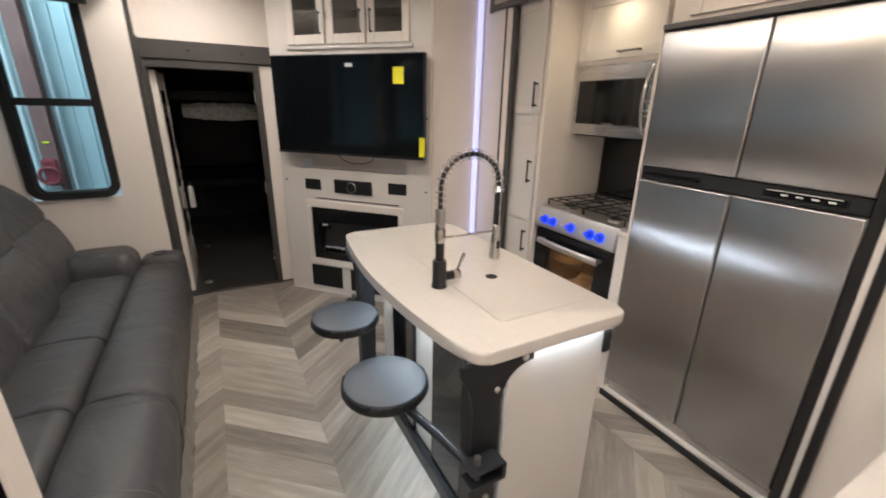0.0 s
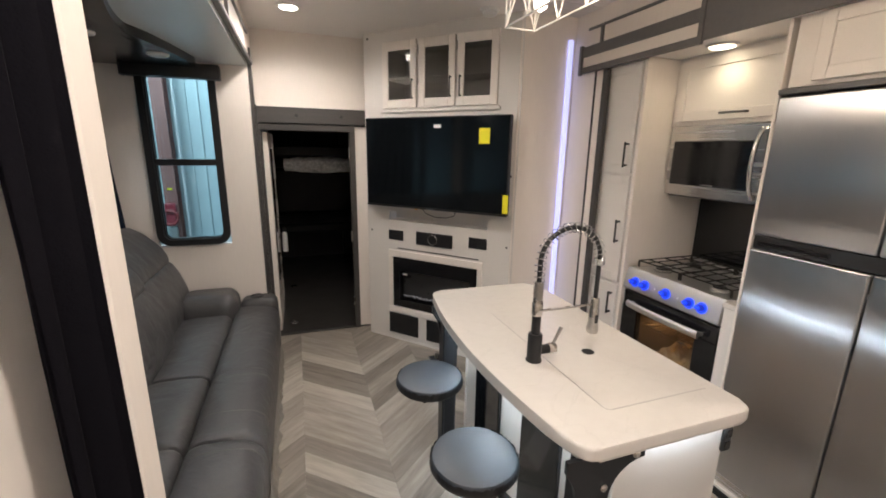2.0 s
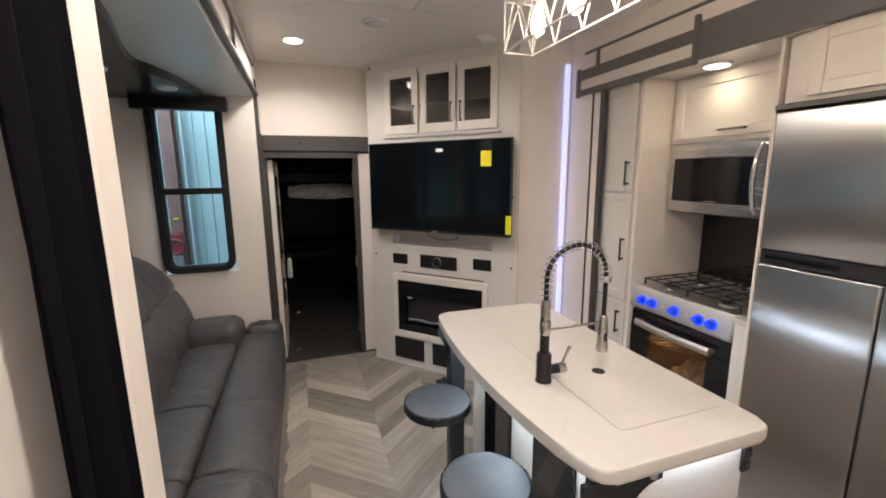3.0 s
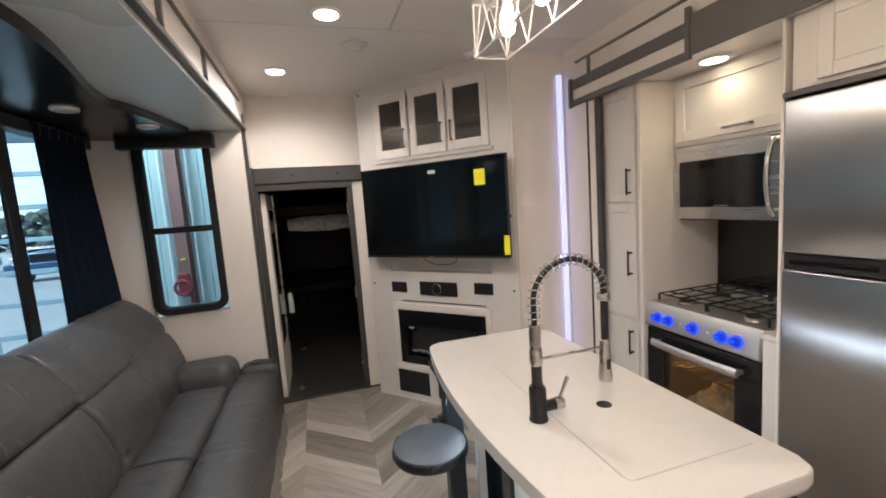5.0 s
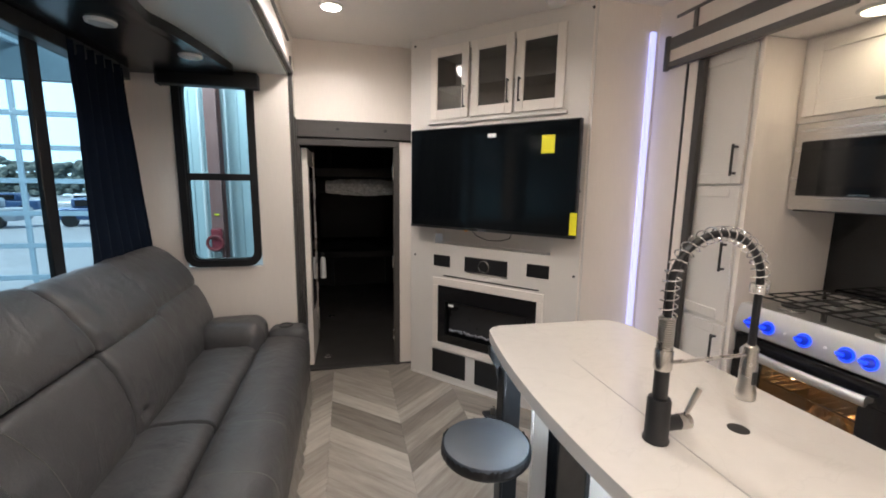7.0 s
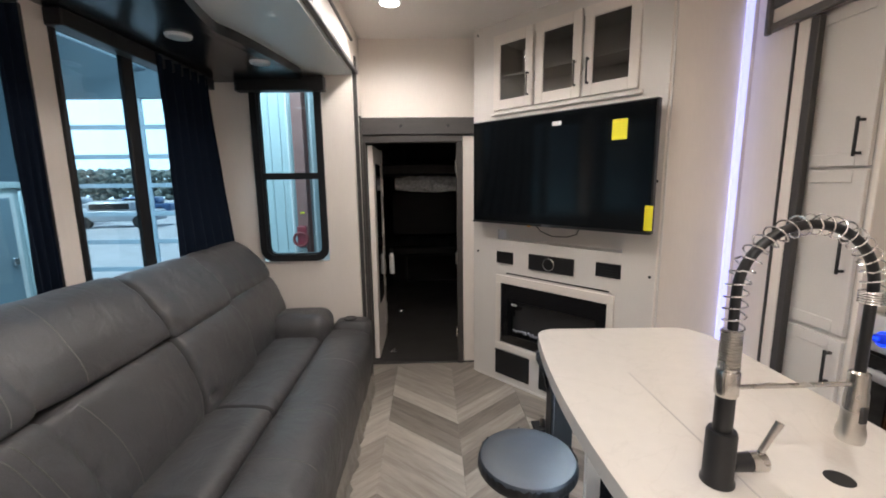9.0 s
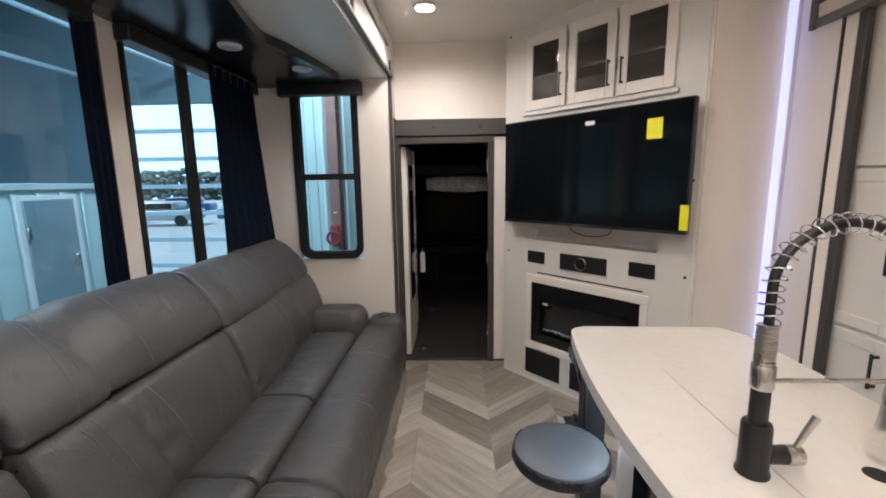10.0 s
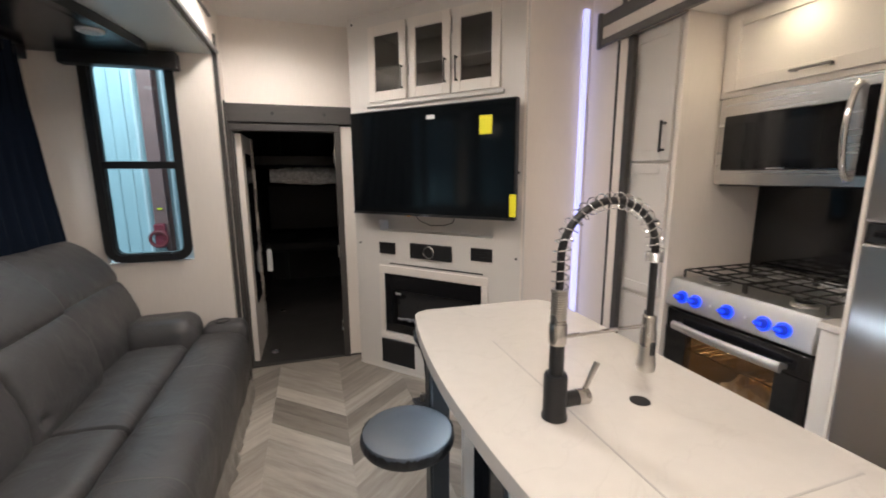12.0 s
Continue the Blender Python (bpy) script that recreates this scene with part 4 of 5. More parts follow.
# ---- kitchen slide-out ----
def shaker(y0, y1, z0, z1, x, parent, name="door", material=None, st=0.05, handle=None, pull=None):
    """A framed door in a plane of x, facing -x, with a sunk middle panel."""
    material = material or CAB
    panel = bx(x - 0.010, x, y0 + st - 0.004, y1 - st + 0.004, z0 + st - 0.004, z1 - st + 0.004)
    d = part(name, panel, material, parent, "framed panel door")
    for ya, yb in ((y0, y0 + st), (y1 - st, y1)):
        part("stile", bx(x - 0.018, x - 0.0005, ya, yb, z0, z1, 0.002), material, d)
    for za, zb in ((z0, z0 + st), (z1 - st, z1)):
        part("rail", bx(x - 0.018, x - 0.0005, y0 + st, y1 - st, za, zb, 0.002), material, d)
    if handle:
        ya, yb, za, zb = handle
        h = bmesh.new()
        bx(x - 0.048, x - 0.040, ya, yb, za, zb, 0.002, bm=h)
        if yb - ya > zb - za:
            for yy in (ya + 0.012, yb - 0.012):
                bx(x - 0.042, x - 0.016, yy - 0.005, yy + 0.005, za, zb, bm=h)
        else:
            for zz in (za + 0.012, zb - 0.012):
                bx(x - 0.042, x - 0.016, ya, yb, zz - 0.005, zz + 0.005, bm=h)
        part("handle", h, pull or BLACK, d, "nickel bar handle" if pull else "black bar handle")
    return d


pn = thing("pantry_cabinet", "tall grey-white pantry cabinet with three doors", "cabinet", (2.1, 2.3, 0))
part("carcass", bx(1.885, 2.42, 2.150, 2.498, 0.0, 2.10, 0.002), CABG, pn)
part("side_panel", bx(1.872, 2.42, 2.128, 2.149, 0.0, 2.10, 0.002), WALL, pn, "off-white side panel")
for z0, z1, h in ((1.475, 2.085, (2.194, 2.206, 1.51, 1.655)), (0.812, 1.462, (2.194, 2.206, 1.058, 1.200)), (0.12, 0.790, (2.194, 2.206, 0.60, 0.745))):
    shaker(2.165, 2.485, z0, z1, 1.884, pn, "door", CABG, 0.05, h)

fr = thing("refrigerator", "large brushed stainless four-door refrigerator", "refrigerator", (2.15, 1.0, 0))
part("body", bx(1.90, 2.40, 0.602, 1.408, 0.05, 1.82, 0.004), BLACK, fr)
for ya, yb in ((0.604, 0.997), (1.003, 1.407)):
    part("upper_door", bx(1.845, 1.898, ya, yb, 1.268, 1.815, 0.008, 3), FSTEEL, fr, "brushed steel upper door")
    part("lower_door", bx(1.845, 1.898, ya, yb, 0.115, 1.205, 0.008, 3), FSTEEL, fr, "brushed steel lower door")
bar = part("control_bar", bx(1.858, 1.899, 0.604, 1.407, 1.207, 1.266, 0.003), BLACK, fr, "black bar with grip recesses")
part("grip", bx(1.848, 1.860, 1.13, 1.385, 1.226, 1.246, 0.003), GLOSSB, bar)
part("display", bx(1.853, 1.859, 0.66, 0.90, 1.222, 1.250, 0.002), GLOSSB, bar, "glossy control display")
for k in range(4):
    part("display_mark", bx(1.8515, 1.853, 0.69 + k * 0.045, 0.71 + k * 0.045, 1.232, 1.238), WHITE, bar)
part("display_frame", bx(1.8512, 1.853, 0.675, 0.89, 1.2455, 1.248), WHITE, bar)
part("toe_grille", bx(1.862, 1.90, 0.604, 1.391, 0.055, 0.110, 0.003), STEEL, fr, "steel toe strip")

sr = thing("refrigerator_surround", "black and grey trim round the refrigerator", "trim", (1.86, 1.0, 0))
part("side_trim", bx(1.842, 1.90, 0.566, 0.600, 0.04, 1.83, 0.003), BLACK, sr)
part("side_strip", bx(1.838, 1.90, 0.545, 0.565, 0.04, 1.85, 0.002), CABG, sr)
part("outer_trim", bx(1.834, 1.90, 0.515, 0.544, 0.0, 2.08, 0.003), BLACK, sr)
part("sill", bx(1.846, 1.90, 0.53, 1.41, 0.036, 0.054, 0.002), CABG, sr)
part("sill_edge", bx(1.838, 1.90, 0.515, 1.42, 0.0, 0.035, 0.003), BLACK, sr)
part("head_strip", bx(1.838, 1.90, 0.545, 1.41, 1.822, 1.842, 0.002), RAILG, sr)
part("end_panel", bx(1.852, 2.42, 1.411, 1.424, 0.0, 2.10, 0.002), CAB, sr)

oc = thing("overhead_cabinet", "white overhead cabinet above the refrigerator", "cabinet", (2.1, 1.0, 1.85))
part("carcass", bx(1.865, 2.42, 0.53, 1.396, 1.846, 2.10, 0.002), CAB, oc)
shaker(0.985, 1.31, 1.862, 2.095, 1.864, oc, "door", CAB, 0.045)
shaker(0.60, 0.975, 1.862, 2.095, 1.864, oc, "door", CAB, 0.045)

uc = thing("microwave_cabinet", "white lift-up cabinet above the microwave", "cabinet", (2.25, 1.78, 1.76))
part("carcass", bx(2.092, 2.42, 1.425, 2.127, 1.742, 2.10, 0.002), CAB, uc)
shaker(1.44, 2.095, 1.765, 2.078, 2.091, uc, "door", CAB, 0.05, (1.675, 1.815, 1.790, 1.800), DARKN)

mw = thing("microwave", "stainless over-range microwave with black window", "microwave", (2.25, 1.8, 1.365))
part("body", bx(2.10, 2.42, 1.50, 2.118, 1.362, 1.740, 0.004), STEEL, mw)
b = bmesh.new()
n = 36
for k in range(n):
    ya, yb = 1.502 + k * 0.614 / n, 1.502 + (k + 1) * 0.614 / n
    f = lambda y: 2.094 - 0.016 * math.sin(math.pi * (y - 1.502) / 0.614)
    va = [b.verts.new((f(y), y, z)) for y in (ya, yb) for z in (1.364, 1.738)]
    vb = [b.verts.new((2.102, y, z)) for y in (ya, yb) for z in (1.364, 1.738)]
    b.faces.new((va[0], va[1], va[3], va[2]))
    b.faces.new((va[1], vb[1], vb[3], va[3]))
    b.faces.new((va[0], va[2], vb[2], vb[0]))
bmesh.ops.remove_doubles(b, verts=b.verts, dist=0.0005)
part("front", b, STEEL, mw, "bowed stainless front")
part("window", bx(2.072, 2.0795, 1.625, 2.075, 1.425, 1.660, 0.004), GLOSSB, mw, "black door window")
part("window_screen", bx(2.0705, 2.072, 1.69, 2.03, 1.465, 1.62, 0.001), mat("window_mesh", (0.013, 0.013, 0.014), 0.1, rv=0.005), mw)
part("control_panel", bx(2.075, 2.084, 1.506, 1.575, 1.40, 1.70, 0.003), GLOSSB, mw, "black control strip")
hp = [(2.078 - 0.045 * math.sin(math.pi * k / 12) ** 0.6, 1.598, 1.385 + 0.33 * k / 12) for k in range(13)]
part("handle", tube(hp, 0.0105, 12), CHROME, mw, "bowed bright handle")
part("logo", bx(2.0705, 2.0722, 1.80, 1.87, 1.4285, 1.4345), CHROME, mw, "small silver mark")
part("underside_vent", bx(2.11, 2.40, 1.52, 2.10, 1.355, 1.361), BLACK, mw)

setting("backsplash", bx(2.408, 2.419, 1.43, 2.127, 0.90, 1.36), GLOSSB, "black glossy backsplash panel", "backsplash")

ct = thing("side_counter", "narrow white countertop strip beside the cooker", "countertop", (1.95, 1.46, 0.9))
part("top", bx(1.862, 2.40, 1.427, 1.492, 0.905, 0.93, 0.003), STONE, ct)
part("base", bx(1.875, 2.40, 1.427, 1.490, 0.0, 0.904, 0.002), CABG, ct)


HOB = mat("satin_hob_steel", (0.56, 0.55, 0.54), 0.5, 1.0, 0.03, 6, 0.0, 100, rv=0.02)
KNOB = mat("blue_lit_knob", (0.01, 0.03, 0.30), 0.3, 0, 0.1, 20, emit=(0.01, 0.05, 1.0), power=0.30)


def cooker():
    c = thing("gas_cooker", "stainless gas cooker with blue-lit knobs and lit oven", "cooker", (2.1, 1.8, 0))
    y0, y1, x = 1.497, 2.112, 1.875
    part("side_panel", bx(x + 0.05, 2.40, y0, y0 + 0.012, 0.02, 0.905, 0.002), STEEL, c)
    part("side_panel", bx(x + 0.05, 2.40, y1 - 0.012, y1, 0.02, 0.905, 0.002), STEEL, c)
    part("back_panel", bx(2.388, 2.40, y0 + 0.013, y1 - 0.013, 0.02, 0.905), STEEL, c)
    part("base_panel", bx(x + 0.05, 2.387, y0 + 0.013, y1 - 0.013, 0.02, 0.06), STEEL, c)
    cp = bmesh.new()
    prof = [(x + 0.002, 0.800), (x - 0.012, 0.812), (x + 0.008, 0.905), (x + 0.022, 0.930), (x + 0.075, 0.930), (x + 0.075, 0.800)]
    a = [cp.verts.new((px, y0, z)) for px, z in prof]
    d = [cp.verts.new((px, y1, z)) for px, z in prof]
    cp.faces.new(a)
    cp.faces.new(d[::-1])
    for i in range(6):
        cp.faces.new((a[i], d[i], d[(i + 1) % 6], a[(i + 1) % 6]))
    bmesh.ops.bevel(cp, geom=list(cp.edges), offset=0.004, segments=2, affect="EDGES")
    part("control_panel", cp, HOB, c, "stainless control panel")
    tilt = Matrix.Rotation(radians(-90 + 12), 4, "Y")
    for yk in (2.025, 1.955, 1.81, 1.665, 1.595):
        m = Matrix.Translation((x - 0.003, yk, 0.858)) @ tilt
        kb = part("knob", lathe([(0.020, 0.004), (0.019, 0.010), (0.016, 0.030), (0.014, 0.034), (0.001, 0.034)], 20, m), KNOB, c, "blue-lit knob")
        part("knob_light", tube([tuple(m @ Vector((0.024 * math.cos(q * math.tau / 24), 0.024 * math.sin(q * math.tau / 24), 0.003))) for q in range(24)], 0.0042, 6, closed=True), BLUE, kb, "glowing blue light ring")
        part("grip", _grip(m), BLUE, kb, "blue-lit grip")
    for yk in (1.885, 1.735):
        part("indicator", lathe([(0.006, 0), (0.005, 0.004), (0.001, 0.005)], 12, Matrix.Translation((x - 0.002, yk, 0.858)) @ tilt), WHITE, c, "small white indicator")
    dfr = bx(x + 0.006, x + 0.046, y0 + 0.004, y1 - 0.004, 0.225, 0.30, 0.004)
    bx(x + 0.006, x + 0.046, y0 + 0.004, y1 - 0.004, 0.70, 0.790, 0.004, bm=dfr)
    bx(x + 0.006, x + 0.046, y0 + 0.004, y0 + 0.115, 0.30, 0.70, bm=dfr)
    bx(x + 0.006, x + 0.046, y1 - 0.115, y1 - 0.004, 0.30, 0.70, bm=dfr)
    od = part("oven_door", dfr, GLOSSB, c, "black glass oven door")
    pane = part("oven_window", bx(x + 0.010, x + 0.014, y0 + 0.115, y1 - 0.115, 0.30, 0.70), SMOKE, od, "smoked oven window")
    pane.visible_shadow = False
    hp = [(x - 0.030 - 0.012 * math.sin(math.pi * k / 10), y0 + 0.075 + 0.465 * k / 10, 0.728) for k in range(11)]
    hb = bmesh.new()
    tube(hp, 0.0135, 12, bm=hb)
    for v in hb.verts:
        v.co.z = 0.728 + (v.co.z - 0.728) * 1.5
    for yy in (hp[0][1] + 0.01, hp[-1][1] - 0.01):
        bx(x - 0.03, x + 0.008, yy - 0.01, yy + 0.01, 0.720, 0.736, bm=hb)
    part("door_handle", hb, HOB, od, "stainless door handle")
    part("drawer", bx(x + 0.010, x + 0.048, y0 + 0.004, y1 - 0.004, 0.06, 0.215, 0.004), STEEL, c, "stainless drawer front")
    cav = bx(2.32, 2.33, y0 + 0.05, y1 - 0.05, 0.25, 0.78)
    bx(x + 0.05, 2.32, y0 + 0.04, y0 + 0.05, 0.25, 0.78, bm=cav)
    bx(x + 0.05, 2.32, y1 - 0.05, y1 - 0.04, 0.25, 0.78, bm=cav)
    bx(x + 0.05, 2.32, y0 + 0.05, y1 - 0.05, 0.25, 0.26, bm=cav)
    bx(x + 0.05, 2.32, y0 + 0.05, y1 - 0.05, 0.77, 0.78, bm=cav)
    part("oven_cavity", cav, mat("oven_enamel", (0.12, 0.085, 0.05), 0.35, 0.2, 0.25, 9), c, "brown enamel oven cavity", False)
    for z in (0.60,):
        rk = bmesh.new()
        for k in range(13):
            yy = y0 + 0.07 + k * 0.475 / 12
            rod((x + 0.06, yy, z), (2.30, yy, z), 0.003, 6, bm=rk)
        rod((x + 0.06, y0 + 0.055, z), (x + 0.06, y1 - 0.055, z), 0.004, 6, bm=rk)
        part("oven_rack", rk, CHROME, c, "chrome oven rack")
    foil = bmesh.new()
    bmesh.ops.create_grid(foil, x_segments=22, y_segments=26, size=0.5)
    for v in foil.verts:
        w = v.co.copy()
        v.co = Vector((2.08 + w.x * 0.32, 1.78 + w.y * 0.42, 0.275 + 0.20 * (1 - (2 * w.x) ** 4) * (1 - (2 * w.y) ** 4) + 0.09 * abs(noise.noise(w * 7)) + 0.03 * noise.noise(w * 17)))
    part("paper_packet", foil, mat("crumpled_paper", (0.62, 0.44, 0.25), 0.3, 0.25, 0.2, 9), c, "crumpled wrapped packet in the oven", False)
    part("oven_lamp", rod((2.29, y1 - 0.09, 0.70), (2.315, y1 - 0.09, 0.70), 0.025), OVENG, c, "glowing oven lamp")
    # hob
    part("hob_plate", bx(x + 0.06, 2.395, y0 + 0.004, y1 - 0.004, 0.905, 0.922, 0.004), HOB, c, "stainless hob plate")
    part("hob_back", bx(2.375, 2.40, y0, y1, 0.92, 0.955, 0.004), STEEL, c)
    for bxx, byy, r in ((2.02, 1.63, 0.042), (2.02, 1.98, 0.05), (2.27, 1.63, 0.036), (2.27, 1.98, 0.036)):
        m = Matrix.Translation((bxx, byy, 0))
        bu = part("burner", lathe([(r, 0.921), (r, 0.932), (r * 0.85, 0.938), (0.001, 0.938)], 24, m), STEEL, c, "round burner")
        part("burner_cap", lathe([(r * 0.75, 0.938), (r * 0.75, 0.944), (0.001, 0.946)], 24, m), BLACK, bu, "black burner cap")
    for ya, yb in ((y0 + 0.02, 1.80), (1.81, y1 - 0.02)):
        gr = bmesh.new()
        za = 0.966
        xs = (x + 0.075, 2.145, 2.37)
        for xx in xs:
            rod((xx, ya, za), (xx, yb, za), 0.004, 6, bm=gr)
        for yy in (ya, (ya + yb) / 2, yb):
            rod((xs[0], yy, za), (xs[-1], yy, za), 0.004, 6, bm=gr)
        for xx in (2.02, 2.27):
            rod((xx, ya, za), (xx, yb, za), 0.0035, 6, bm=gr)
        for yy in (ya + 0.07, yb - 0.07):
            rod((xs[0] - 0.02, yy, za + 0.004), (xs[-1], yy, za + 0.004), 0.0035, 6, bm=gr)
        for xx in (xs[0], xs[-1]):
            for yy in (ya, yb):
                rod((xx, yy, 0.921), (xx, yy, za), 0.006, 6, bm=gr)
        part("pan_grate", gr, mat("cast_iron", (0.05, 0.046, 0.042), 0.35, 0.6, 0.15, 20), c, "black cast pan support")


def _grip(m):
    b = bx(-0.0045, 0.0045, -0.014, 0.014, 0.0335, 0.039)
    b.transform(m)
    return b


cooker()
lamp("oven_lamp_light", "POINT", (2.20, 1.95, 0.68), 6.5, (1.0, 0.6, 0.25), 0.03)

# near counter and second light strip by the slide-out
nc = thing("entry_counter", "beige-white countertop on a low cabinet", "countertop", (1.4, 0.0, 0))
part("top", slab(fillet([(0.78, -0.5), (1.826, -0.5), (1.826, 0.284), (0.78, 0.284)], 0.03), 0.885, 0.92, 0.006, 2), STONE, nc)
part("cabinet", bx(0.82, 1.826, -0.48, 0.26, 0.0, 0.884, 0.003), CABG, nc)
setting("led_strip_near", bx(1.806, 1.824, 0.385, 0.40, 0.95, 2.06, 0.003), LED, "glowing blue-white vertical light strip", "light strip")


# ---- ceiling fittings ----
def can_light(x, y, z, lens, name="ceiling_light", label="round white recessed ceiling light, lit", k=1.0):
    c = thing(name, label, "ceiling light", (x, y, z), 0, "recessed ceiling lights")
    b = bmesh.new()
    lathe([(0.052 * k, -0.006), (0.056 * k, -0.012), (0.066 * k, -0.010), (0.070 * k, -0.001), (0.052 * k, -0.0005)], 36, bm=b)
    part("trim_ring", b, WHITE, c, "white trim ring", local=True)
    part("lens", lathe([(0.0515 * k, -0.014), (0.0515 * k, -0.007)], 32), lens, c, "glowing lens" if lens in (LENS, LENSW) else "unlit frosted lens", local=True)
    return c


# fittings for all cans, the two added unseen ones included
for cx, cy in CANS:
    can_light(cx, cy, CEIL, LENS)
can_light(1.985, 1.80, 2.10, LENSW, label="round recessed light under the slide-out ceiling, lit")
FROST = mat("frosted_lens", (0.55, 0.56, 0.55), 0.4)

sv = thing("ceiling_speaker", "round white ceiling vent disc", "ceiling vent", (0.50, 2.74, CEIL))
part("ring", lathe([(0.075, -0.001), (0.078, -0.010), (0.068, -0.014), (0.052, -0.010), (0.050, -0.0008)], 36), WHITE, sv, local=True)
part("core", lathe([(0.048, -0.012), (0.040, -0.018), (0.001, -0.018)], 32), WHITE, sv, local=True)
sd = thing("smoke_detector", "white round smoke detector", "smoke detector", (1.22, 2.78, CEIL))
part("base", lathe([(0.060, -0.001), (0.060, -0.012), (0.056, -0.016)], 32), WHITE, sd, local=True)
part("cap", lathe([(0.046, -0.0162), (0.044, -0.034), (0.036, -0.040), (0.001, -0.040)], 32), WHITE, sd, local=True)
setting("ceiling_seam", bx(LX, RX, 2.505, 2.513, CEIL - 0.0015, CEIL), CABG, "fine ceiling panel seam", "trim")
setting("ceiling_batten", bx(0.655, 0.667, 1.2, 2.505, CEIL - 0.004, CEIL), CABG, "thin ceiling batten", "trim")


def chandelier():
    x0, x1, y0, y1, z0, z1 = 0.783, 0.903, 0.80, 1.692, 2.027, 2.20
    c = thing("chandelier", "white metal cage pendant with glowing bulbs", "pendant light", ((x0 + x1) / 2, (y0 + y1) / 2, CEIL))
    r = 0.0036
    for z in (z0, z1):
        b = bmesh.new()
        for p, q in (((x0, y0), (x1, y0)), ((x1, y0), (x1, y1)), ((x1, y1), (x0, y1)), ((x0, y1), (x0, y0))):
            rod((*p, z), (*q, z), r, 8, bm=b)
        part("frame_ring", b, WHITE, c, "white metal frame")
    nseg = 6
    dy = (y1 - y0) / nseg
    for x in (x0, x1):
        for k in range(nseg):
            ya = y0 + k * dy
            part("strut", rod((x, ya, z0), (x, ya + dy / 2, z1), r * 0.8, 6), WHITE, c)
            part("strut", rod((x, ya + dy / 2, z1), (x, ya + dy, z0), r * 0.8, 6), WHITE, c)
    for y in (y0, y1):
        xm = (x0 + x1) / 2
        part("strut", rod((x0, y, z0), (xm, y, z1), r * 0.8, 6), WHITE, c)
        part("strut", rod((xm, y, z1), (x1, y, z0), r * 0.8, 6), WHITE, c)
        for x in (x0, x1):
            part("post", rod((x, y, z0), (x, y, z1), r, 8), WHITE, c)
    xm = (x0 + x1) / 2
    part("spine", bx(xm - 0.012, xm + 0.012, y0, y1, z1 - 0.006, z1 + 0.012, 0.003), WHITE, c)
    for y in (1.05, 1.42):
        part("drop_rod", rod((xm, y, z1), (xm, y, CEIL - 0.01), 0.006, 8), WHITE, c)
    part("canopy", bx(xm - 0.05, xm + 0.05, 1.0, 1.48, CEIL - 0.022, CEIL - 0.001, 0.006), WHITE, c, "white ceiling canopy")
    for k in range(4):
        y = 0.93 + k * 0.21
        s = part("socket", rod((xm, y, z1 - 0.055), (xm, y, z1), 0.014), WHITE, c, "white lamp socket")
        part("bulb", lathe([(0.010, z1 - 0.056), (0.022, z1 - 0.085), (0.026, z1 - 0.115), (0.020, z1 - 0.14), (0.002, z1 - 0.152)], 16, Matrix.Translation((xm, y, 0))), BULB, s, "glowing clear bulb")


chandelier()
lamp("chandelier_lamp", "POINT", (0.843, 1.25, 2.12), 9.0, (1.0, 0.80, 0.58), 0.08)

# ---- left slide-out fittings ----
n = 60
edge = []
for k in range(n + 1):
    y = 0.945 + (3.442 - 0.945) * k / n
    if y < 2.66:
        f = max(0.0, (y - 1.75) / 0.91)
        edge.append((-0.512 - 0.145 * f * f * (3 - 2 * f), y))
    else:
        f = (y - 2.66) / 0.782
        edge.append((-0.657 + 0.148 * f ** 0.62 - 0.25 * max(0.0, f - 0.9), y))
setting("soffit", slab([(SX + 0.001, 0.945)] + edge + [(-0.964, 3.442), (-0.964, 3.525), (SX + 0.001, 3.525)], 2.085, 2.131, 0.004, 2), SOFFIT, "glossy black scalloped ceiling soffit over the sofa", "soffit", True)
can_light(-0.645, 3.064, 2.085, FROST, "soffit_light", "round unlit soffit light", 0.78)
can_light(-0.834, 2.651, 2.085, FROST, "soffit_light", "round unlit soffit light", 0.78)


def window_end():
    w = thing("window_end", "tall black-framed window with rounded corners", "window", (-0.675, 3.53, 0.9))
    x0, x1, z0, z1 = -0.905, -0.445, 0.905, 2.098
    t = 0.042
    part("frame", ring_frame(rounded(x0, x1, z0, z1, 0.085), rounded(x0 + t, x1 - t, z0 + t, z1 - t, 0.05), 3.510, 3.529), BLACK, w, "black window frame")
    part("inner_frame", ring_frame(rounded(x0 + 0.02, x1 - 0.02, z0 + 0.02, z1 - 0.02, 0.07), rounded(x0 + t + 0.008, x1 - t - 0.008, z0 + t + 0.008, z1 - t - 0.008, 0.045), 3.5295, 3.574), BLACK, w)
    part("cross_rail", bx(x0 + t, x1 - t, 3.512, 3.56, 1.462, 1.505, 0.003), BLACK, w, "black cross rail")
    for za, zb in ((z0 + t, 1.462), (1.505, z1 - t)):
        p = part("pane", bx(x0 + t, x1 - t, 3.542, 3.546, za, zb), CLEAR, w, "clear glass pane")
        p.visible_shadow = False


window_end()
bv = thing("blind_valance", "black padded window valance box", "valance", (-0.68, 3.48, 2.03))
part("box", bx(-0.955, -0.405, 3.445, 3.529, 2.020, 2.112, 0.008, 2), BLACK, bv)
part("side_cap", bx(-0.962, -0.956, 3.445, 3.529, 2.018, 2.112, 0.002), BLACK, bv)


